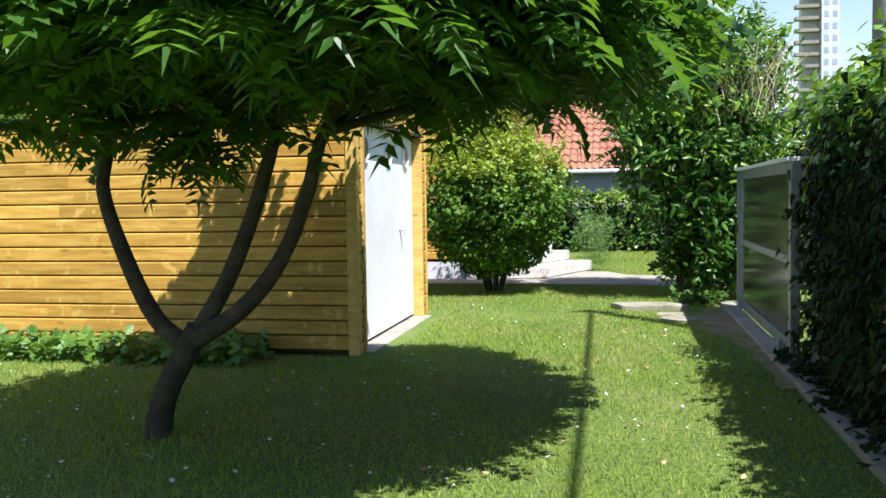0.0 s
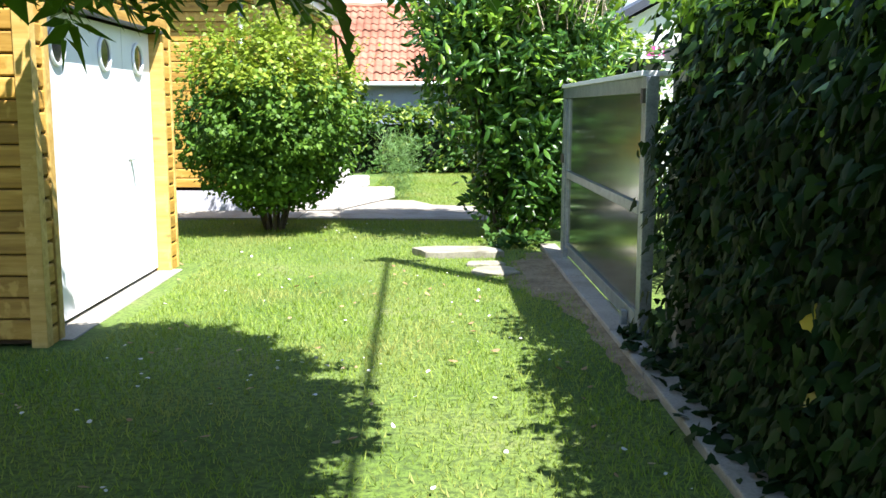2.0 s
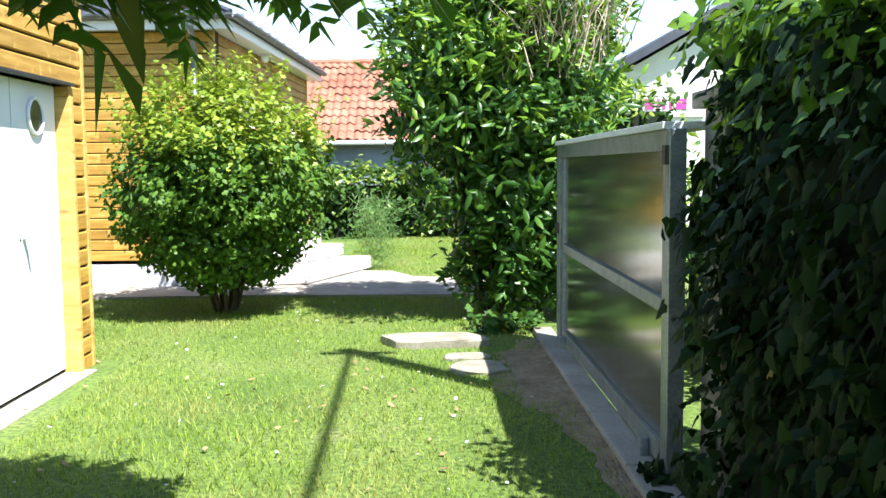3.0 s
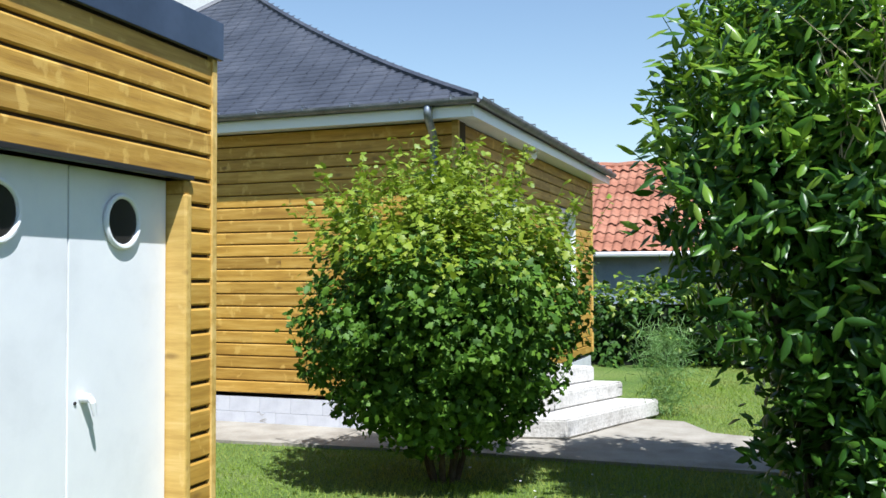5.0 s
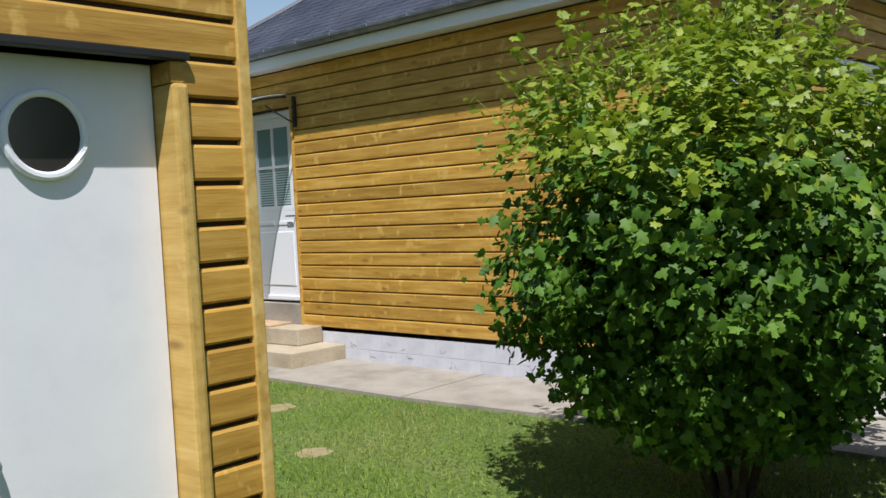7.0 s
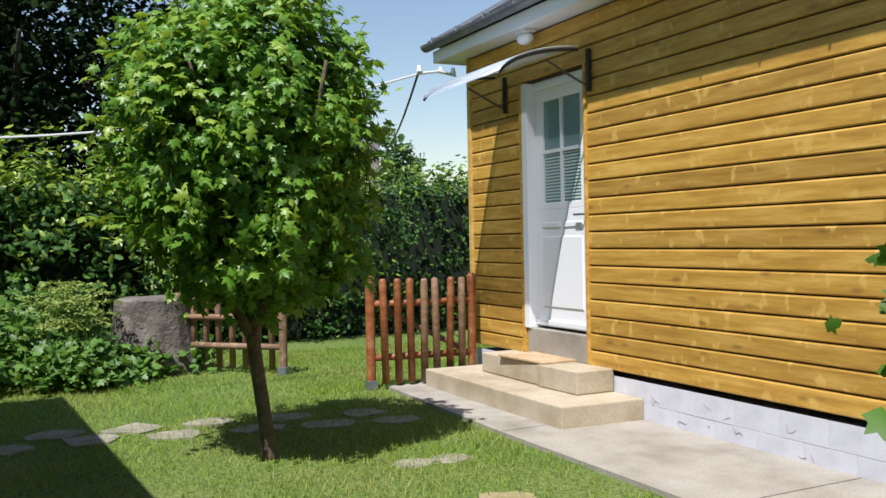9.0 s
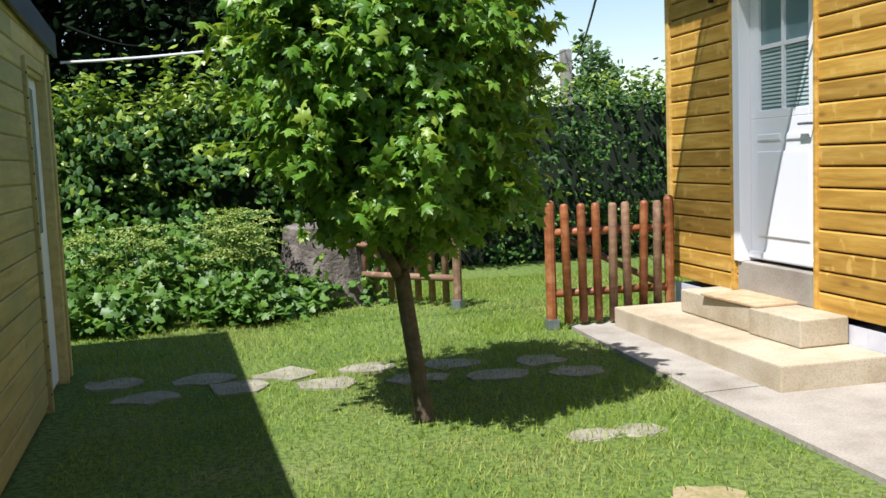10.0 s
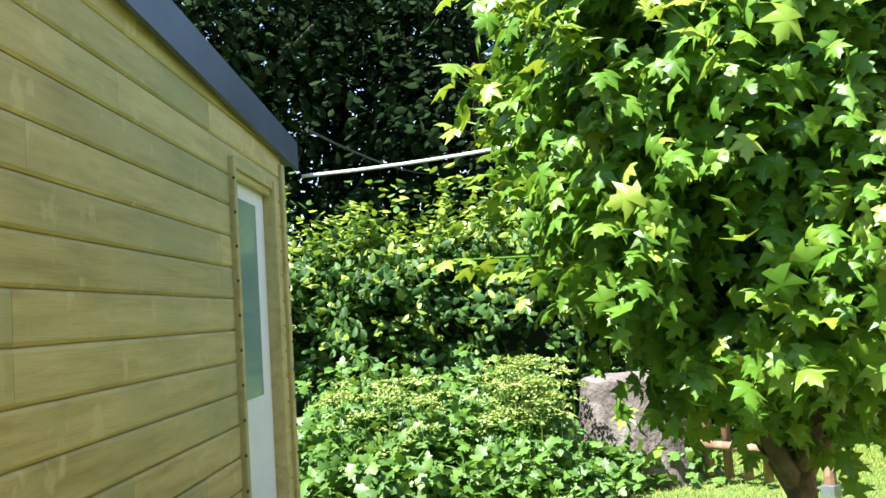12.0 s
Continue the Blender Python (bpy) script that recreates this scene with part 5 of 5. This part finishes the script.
def build_bed():
    """Rank weeds with pale flower heads below the hedge."""
    rng = np.random.default_rng(81)
    g = holder("weeds", -11.6, 12.9, 0, "lush weed bed with pale flower heads", "weeds", kind="stuff")
    c = []
    for i in range(265):
        px, py = rng.uniform(-0.95, 1.1), rng.uniform(-1.6, 1.6)
        if px > 0.82 + 0.12 * math.sin(5 * py) - 0.55 * max(0, py - 0.2):
            continue
        top = (0.22 + 0.36 * (1.1 - px)) * rng.uniform(0.55, 1.25) * (0.5 if py > 0.45 else 1.0)
        wide = rng.uniform(0.07, 0.15)
        for j in range(62):
            f = rng.uniform(0.1, 1)
            c.append((px + wide * rng.normal() * (1.2 - 0.6 * f), py + wide * rng.normal() * (1.2 - 0.6 * f), 0.03 + top * f))
    c = np.array(c)
    part("leaves", leaves("leaves", c, np.tile((0.3, -0.1, 0.8), (len(c), 1)), 0.105, LOBED, WEED, rng, 0.5), WEED, g)
    spots, bm = [], bmesh.new()
    for i in range(125):
        px, py = rng.uniform(-0.5, 0.5), (rng.normal() * 0.2 + 0.25 if i % 3 else rng.uniform(-1.3, -0.4))
        pz = 0.50 + 0.42 * rng.uniform() + 0.12 * (py > 0) - 0.2 * max(0.0, px)
        tube(bm, [(px, py, 0), (px + 0.03, py, pz)], 0.003, 4)
        for j in range(42):
            a, r = rng.uniform(0, 6.28), 0.12 * math.sqrt(rng.uniform())
            spots.append((px + 0.03 + r * math.cos(a), py + r * math.sin(a), pz + 0.02 - 2.0 * r * r))
    part("stalks", bm, WEED, g)
    s = np.array(spots)
    part("flower_heads", leaves("flower_heads", s, np.tile((0, 0, 1.0), (len(s), 1)), 0.038, OVAL, UMBEL, rng, 0.5), UMBEL, g)
    s = holder("tree_stump", -11.9, 14.05, 0, "weathered grey tree stump among weeds", "stump")
    bm = bmesh.new()
    rings = []
    for z, r in ((-0.05, 0.55), (0.15, 0.50), (0.4, 0.45), (0.65, 0.415), (0.81, 0.40), (0.83, 0.36)):
        rings.append([bm.verts.new(((r + 0.035 * noise.noise((3 * math.cos(a), 3 * math.sin(a), 1.2 * z))) * math.cos(a), (r + 0.03 * noise.noise((5 * math.cos(a), 5 * math.sin(a), z))) * math.sin(a), z + 0.02 * noise.noise((2 * math.cos(a), 2 * math.sin(a), 7)))) for a in [2 * math.pi * k / 40 for k in range(40)]])
    for a, b in zip(rings, rings[1:]):
        for k in range(40):
            bm.faces.new((a[k], a[(k + 1) % 40], b[(k + 1) % 40], b[k]))
    bm.faces.new(rings[-1])
    part("stump_body", bm, STUMPWOOD, s)


def low_plants(x0, x1, y0, y1, n, height, size, label, mat, seed, shape=LOBED):
    rng = np.random.default_rng(seed)
    c = np.stack([rng.uniform(x0, x1, n), rng.uniform(y0, y1, n), rng.uniform(0.02, height, n)], 1)
    me = leaves("ground_cover", c, np.tile((0, -0.2, 0.9), (n, 1)), size, shape, mat, rng, 0.45)
    tagged(part("ground_cover", me, mat), label, "ground cover", kind="stuff")


# ---- fences and small things ----
def build_pickets():
    rng = np.random.default_rng(91)

    def picket(length, r=0.034):
        bm = bmesh.new()
        tube(bm, [(0, 0, 0), (0, 0, length - 0.03), (0, 0, length - 0.008), (0, 0, length)], [r, r, r * 0.82, r * 0.5], 10)
        return bm

    def run(name, label, p, q, count, height, brace):
        p, q = Vector((*p, 0)), Vector((*q, 0))
        way = q - p
        g = holder(name, p.x, p.y, 0.0, label, "fence", math.degrees(math.atan2(way.y, way.x)))
        L = way.length
        tone = PICKET if brace else GREYED
        post = part("post", picket(height, 0.045), tone, g)
        part("post_shoe", box(bmesh.new(), -0.05, 0.05, -0.05, 0.05, 0, 0.09, 0.004), ZINC, g, "galvanised post shoe")
        for i in range(1, count):
            ob = part("picket", picket(height - 0.09, 0.036), PICKET if brace and rng.uniform() < 0.5 else GREYED, g, smooth=True)
            ob.matrix_local = pose(L * i / count, -0.05, 0.05 + 0.012 * rng.uniform(), 0, rng.normal() * 0.8, 0)
        last = part("post", picket(height, 0.042), tone, g)
        last.matrix_local = pose(L, 0, 0)
        for z in (0.30, height - 0.27):
            part("rail", tube(bmesh.new(), [(0, 0.008, z), (L, 0.008, z)], 0.034, 10), tone, g, smooth=True)
        if brace:
            part("brace", tube(bmesh.new(), [(0.1, 0.05, height - 0.30), (L - 0.1, 0.05, 0.34)], 0.028, 8), GREYED, g, "pale diagonal brace")

    run("picket_gate", "reddish-brown picket gate standing by the house", (-9.33, 15.58), (-9.22, 16.62), 8, 1.08, True)
    run("picket_fence", "short weathered picket fence beyond the maple", (-10.78, 15.19), (-11.75, 14.3), 8, 0.88, False)


def build_flags():
    rng = np.random.default_rng(95)
    spots = [(-8.82, 12.11), (-8.29, 12.38), (-8.66, 12.72), (-8.32, 12.93), (-8.6, 13.29), (-8.18, 13.48), (-8.54, 13.87), (-8.05, 14.1), (-8.38, 14.41), (-7.95, 14.63), (-8.25, 15.04), (-7.82, 15.16)]
    for x, y in spots:
        bm = bmesh.new()
        pts = [((0.17 + 0.035 * rng.normal()) * math.cos(a), (0.20 + 0.03 * rng.normal()) * math.sin(a)) for a in [2 * math.pi * k / 11 for k in range(11)]]
        prism(bm, pts, -0.03, 0.010)
        ob = part("stepping_stone", bm, STONE)
        ob.location = (x, y, 0.004)
        tagged(ob, "flat irregular stepping stone set in the lawn", "paving stone", "stepping stones")
    for k, (x, y, sx, sy, h) in enumerate(((0.86, 12.47, 0.44, 0.20, 0.065), (1.18, 11.45, 0.20, 0.22, 0.025), (1.12, 11.85, 0.18, 0.12, 0.025), (-6.46, 14.64, 0.10, 0.13, 0.008), (-6.45, 14.90, 0.10, 0.12, 0.008))):
        bm = bmesh.new()
        pts = [(sx * (1 + 0.09 * rng.normal()) * math.copysign(abs(math.cos(a)) ** 0.6, math.cos(a)), sy * (1 + 0.09 * rng.normal()) * math.copysign(abs(math.sin(a)) ** 0.6, math.sin(a))) for a in [2 * math.pi * i / 14 for i in range(14)]]
        prism(bm, pts, -0.03, h)
        bmesh.ops.bevel(bm, geom=[e for e in bm.edges if e.verts[0].co.z > 0 and e.verts[1].co.z > 0], offset=0.012, segments=1, affect="EDGES")
        ob = part("stone_slab", bm, STONE)
        ob.location = (x, y, 0.003)
        tagged(ob, "rough pale stone slab lying in the grass", "stone slab", "loose slabs")


def cable(name, pts, r, mat, label):
    ob = part(name, tube(bmesh.new(), pts, r, 6), mat)
    tagged(ob, label, "cable")
    return ob


def sagging(p, q, sag, n=14):
    p, q = Vector(p), Vector(q)
    return [p.lerp(q, i / n) - Vector((0, 0, sag * 4 * (i / n) * (1 - i / n))) for i in range(n + 1)]


def build_poles():
    p = holder("utility_pole", 2.73, 9.12, 0, "dark round utility pole behind the ivy", "utility pole")
    part("shaft", tube(bmesh.new(), [(0, 0, 0), (0, 0, 6.8)], [0.13, 0.09], 14), POLEWOOD, p, smooth=True)
    part("crossarm", box(bmesh.new(), -0.3, 0.3, -0.04, 0.04, 6.5, 6.58, 0.006), POLEWOOD, p)
    cable("overhead_cable", sagging((2.73, 9.12, 6.7), (2.95, -14, 6.9), 0.25), 0.028, WIRE, "thick dark overhead cable bundle")
    # insulator bracket at the house corner and the cable to the shed
    b = holder("cable_bracket", -9.45, 16.62, 3.06, "pale insulator bracket on the house corner", "bracket")
    part("arm", tube(bmesh.new(), [(0, 0, 0), (0.0, -0.2, 0.03), (-0.05, -0.42, 0.0)], 0.014, 7), CABLE, b)
    for y in (-0.02, -0.16, -0.40):
        bm = bmesh.new()
        bmesh.ops.create_cone(bm, cap_ends=True, segments=12, radius1=0.03, radius2=0.018, depth=0.06, matrix=pose(-0.02, y, 0.05))
        part("insulator", bm, PVC, b, "white insulator")
    cable("overhead_cable", sagging((-9.5, 16.22, 3.06), (-9.60, 11.86, 2.28), 0.16), 0.011, CABLE, "pale cable between house and shed")
    cable("overhead_cable", sagging((-9.5, 16.22, 3.06), (-24.9, 22.4, 4.1), 0.5), 0.012, WIRE, "dark cable to the far pole")
    cable("overhead_cable", sagging((-9.62, 11.9, 2.56), (-18, 12.5, 3.5), 0.1), 0.008, WIRE, "thin wire from shed into the trees")
    s = holder("street_lamp", -25, 22.47, 0, "grey concrete pole with street lamp arm", "street lamp")
    part("shaft", box(bmesh.new(), -0.14, 0.14, -0.12, 0.12, 0, 4.15, 0.02), POLEWOOD, s)
    part("arm", tube(bmesh.new(), [(0, 0, 3.7), (-0.2, -0.5, 4.1), (-0.3, -1.0, 4.25)], 0.03, 7), POLEWOOD, s)
    part("head", box(bmesh.new(), -0.4, -0.2, -1.45, -0.95, 4.2, 4.34, 0.03), PVC, s, "white lamp head")


def build_far():
    """Neighbours' buildings, seen over the garden."""
    f = holder("outbuilding", -1.0, 27.2, 0, "low outbuilding with a red pantile roof", "outbuilding")
    x0, x1, run, eave, ridge = -9.0, 3.6, 3.4, 2.12, 4.35
    part("wall", box(bmesh.new(), x0, x1, 0, 2 * run, 0, eave), BLUEGREY, f)
    bm = bmesh.new()
    vs = [bm.verts.new(p) for p in ((x0 - 0.1, -0.25, eave - 0.02), (x1, -0.25, eave - 0.02), (x1, run, ridge - 0.05), (x0 - 0.1, run, ridge - 0.05), (x0 - 0.1, 2 * run + 0.25, eave - 0.02), (x1, 2 * run + 0.25, eave - 0.02))]
    for q in ((0, 1, 2, 3), (3, 2, 5, 4)):
        bm.faces.new([vs[i] for i in q])
    bmesh.ops.solidify(bm, geom=bm.faces[:], thickness=0.06)
    roof = part("roof", bm, TILE, f)
    rng = np.random.default_rng(101)
    rows, cols, w = 11, 60, 0.205
    V, F = [], []
    slope = Vector((0, run + 0.25, ridge - eave)) / rows
    for i in range(rows):
        for j in range(cols):
            bx = -8.9 + j * w
            o = Vector((bx, -0.25, eave)) + slope * i
            k = len(V)
            jig = 0.008 * rng.normal()
            for s in range(7):
                a = s / 6
                lift = 0.045 * math.sin(math.pi * min(a * 1.35, 1.0)) + jig
                for e, up in ((0.0, 0.045), (1.12, 0.012)):
                    p = o + Vector((w * a, 0, 0)) + slope * e
                    V.append((p.x, p.y, p.z + lift + up))
            for s in range(6):
                F += [(k + 2 * s, k + 2 * s + 2, k + 2 * s + 3), (k + 2 * s, k + 2 * s + 3, k + 2 * s + 1)]
    tagged(part("tile_covering", triangles("tile_covering", np.array(V), np.array(F), TILE), TILE, roof), kind="stuff")
    part("ridge_tiles", tube(bmesh.new(), [(x0 + 0.4 * i, run, ridge + 0.03 * (i % 2)) for i in range(32)], 0.11, 8), TILE, roof)
    part("gutter", tube(bmesh.new(), [(x0, -0.31, eave - 0.02), (x1, -0.31, eave - 0.02)], 0.055, 8), PVC, f, "white gutter")
    # pale gabled building over the gate
    g = holder("gabled_building", 6.2, 21, 0, "white gabled building with grey verge behind the gate", "building")
    bm = bmesh.new()
    gable = [(-2.6, 0.0), (2.6, 0.0), (2.6, 2.75), (0.0, 4.2), (-2.6, 2.75)]
    fr = [bm.verts.new((x, 0, z)) for x, z in gable]
    bk = [bm.verts.new((x, 9, z)) for x, z in gable]
    bm.faces.new(fr)
    bm.faces.new(bk[::-1])
    for i in range(5):
        bm.faces.new((fr[i], bk[i], bk[(i + 1) % 5], fr[(i + 1) % 5]))
    part("wall", bm, RENDER, g)
    for s in (-1, 1):
        bm = bmesh.new()
        vs = [bm.verts.new((s * x, y, z)) for x, z in ((2.85, 2.68), (0.0, 4.26), (0.0, 4.42), (2.85, 2.84)) for y in (-0.3, 9.2)]
        for q in ((0, 1, 3, 2), (2, 3, 5, 4), (4, 5, 7, 6), (6, 7, 1, 0), (0, 2, 4, 6), (1, 7, 5, 3)):
            bm.faces.new([vs[i] for i in q])
        part("roof", bm, SLATE, g, "grey slate slope")
    part("downpipe", tube(bmesh.new(), [(-2.2, -0.06, 2.9), (-2.2, -0.06, 0)], 0.06, 8), PVC, g)
    sign = part("sign", box(bmesh.new(), -1.7, -0.5, -0.05, -0.01, 2.35, 2.8), RENDER, g, "white sign with magenta strokes")
    for k, (x, w) in enumerate(((-1.55, 0.16), (-1.34, 0.05), (-1.24, 0.05), (-1.12, 0.05), (-1.0, 0.18))):
        part("stroke", box(bmesh.new(), x, x + w, -0.062, -0.052, 2.48, 2.66), MAGENTA, sign)
    # tall grey tower far away, open balconies down one side
    t = holder("tower_block", 54.3, 259.5, 0, "tall grey tower block far away, paled by painted haze", "tower block")
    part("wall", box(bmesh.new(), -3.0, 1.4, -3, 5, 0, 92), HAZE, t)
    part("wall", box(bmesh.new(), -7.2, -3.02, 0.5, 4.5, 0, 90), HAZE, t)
    for k in range(29):
        z = 3.0 + 3.05 * k
        part("balcony", box(bmesh.new(), -9.2, -3.04, -2.4, 0.48, z, z + 0.85, 0.02), POLEWOOD, t)
        part("window", box(bmesh.new(), -0.3, 0.8, -3.06, -2.98, z + 0.4, z + 1.9), BLUEGREY, t)
        part("window", box(bmesh.new(), -2.4, -1.3, -3.06, -2.98, z + 0.4, z + 1.9), BLUEGREY, t)


build_shed()
build_house()
build_steps()
build_gate()
build_ivy_wall()
build_sumac()
build_bush()
build_maple()
build_laurel()
build_bed()
hedge(-14.4, -13.2, 8.0, 14.6, 2.2, 13500, ("+x", "top", "+y"), "tall overgrown green hedge behind the weeds", 0.115, (HEDGE, HEDGE_NEW), 111, young=0.2, depth=0.58, under=0.35, mounds=((12.9, 2.0), (11.6, 1.85), (13.9, 1.9), (10.4, 2.0)))
hedge(-14.6, -13.4, 14.7, 23.0, 2.4, 9000, ("+x", "top"), "clipped dense hedge beyond the picket gate", 0.085, (HEDGE, HEDGE_NEW), 112, young=0.04, under=0.55)
hedge(-9.0, 6.0, 24.6, 25.6, 1.4, 12000, ("-y", "top"), "broad-leaved hedge at the far lawn end", 0.12, (HEDGE, HEDGE_NEW), 113, IVYLEAF)
hedge(2.9, 4.2, 9.9, 13.2, 1.5, 2500, ("-x", "top", "-y"), "green hedge behind the metal gate", 0.10, (HEDGE, HEDGE_NEW), 114)
hedge(2.6, 3.8, 14.8, 24.5, 2.4, 4500, ("-x", "top", "-y"), "shady hedge along the far lawn", 0.11, (HEDGE, HEDGE_NEW), 115)
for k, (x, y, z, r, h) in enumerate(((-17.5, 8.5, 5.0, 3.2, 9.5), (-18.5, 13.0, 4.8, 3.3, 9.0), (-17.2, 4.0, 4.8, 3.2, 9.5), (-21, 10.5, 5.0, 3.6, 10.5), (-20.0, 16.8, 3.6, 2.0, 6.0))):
    big_tree(x, y, z, r, h, 120 + k, SHADED_TREE, 520, 34, 0.17)
for k, (x, y, r, h) in enumerate(((-45, 32.4, 1.5, 7.7), (-46, 33.9, 0.6, 5.9), (-47, 36.3, 2.0, 5.0), (-9, 45, 2.4, 8.2), (3, 60, 3.0, 7.5))):
    big_tree(x, y, h * 0.5, r, h, 140 + k, FARLEAF, 130, 22, 0.35, "distant green garden tree")
low_plants(-6.5, -2.6, 8.05, 8.62, 1500, 0.22, 0.11, "low leafy plants along the shed wall", WEED, 151)
low_plants(1.2, 1.85, 12.85, 13.3, 170, 0.16, 0.09, "small weeds beside the slab", HEDGE, 152)
build_pickets()
build_flags()
build_poles()
build_far()

# feathery plant by the far steps
rng = np.random.default_rng(161)
f = holder("feathery_plant", 0.05, 18.55, 0, "feathery green plant beside the worn steps", "plant")
c = np.array([[0.17 * rng.normal(), 0.17 * rng.normal(), 0.1 + 0.95 * abs(rng.uniform())] for i in range(1500)])
part("leaves", leaves("leaves", c, rng.normal(size=(1500, 3)), 0.16, leaf_shape([(0.3, 0.02), (0.7, 0.02)]), FENNEL, rng, 0.5), FENNEL, f)

# fallen leaves and pale specks on the lawn
n = 130
c = np.stack([rng.uniform(-3, 1.6, n), rng.uniform(3.5, 12, n), np.full(n, 0.03)], 1)
tagged(part("leaf_litter", leaves("leaf_litter", c, np.tile((0, 0, 1.0), (n, 1)), 0.05, OVAL, LITTER, rng, 0.25), LITTER), "scattered dry fallen leaves on grass", "leaf litter", kind="stuff")

# clover heads in the lawn
n = 240
c = np.stack([rng.uniform(-6, 1.6, n), rng.uniform(2.6, 8.4, n), rng.uniform(0.03, 0.05, n)], 1)
c2 = np.stack([rng.uniform(-1.5, 1.4, 70), rng.uniform(8, 15, 70), rng.uniform(0.03, 0.05, 70)], 1)
c = np.concatenate([c, c2])
tagged(part("clover_heads", leaves("clover_heads", c, np.tile((0, 0, 1.0), (len(c), 1)), 0.022, leaf_shape([(0.1, 0.4), (0.5, 0.5), (0.9, 0.4)], 0.3, 0), CABLE, rng, 0.3), CABLE), "tiny white clover heads in the grass", "flowers", kind="stuff")

n = 260
c = np.stack([1.95 - abs(rng.normal(size=n)) * 0.09, rng.uniform(3.5, 8.9, n), rng.uniform(0.055, 0.09, n)], 1)
tagged(part("fallen_ivy", leaves("fallen_ivy", c, np.tile((-0.2, 0, 1.0), (n, 1)), 0.085, IVYLEAF, IVY_SHADED, rng, 0.5), IVY_SHADED), "dark ivy leaves lying on the kerb", "leaf litter", kind="stuff")
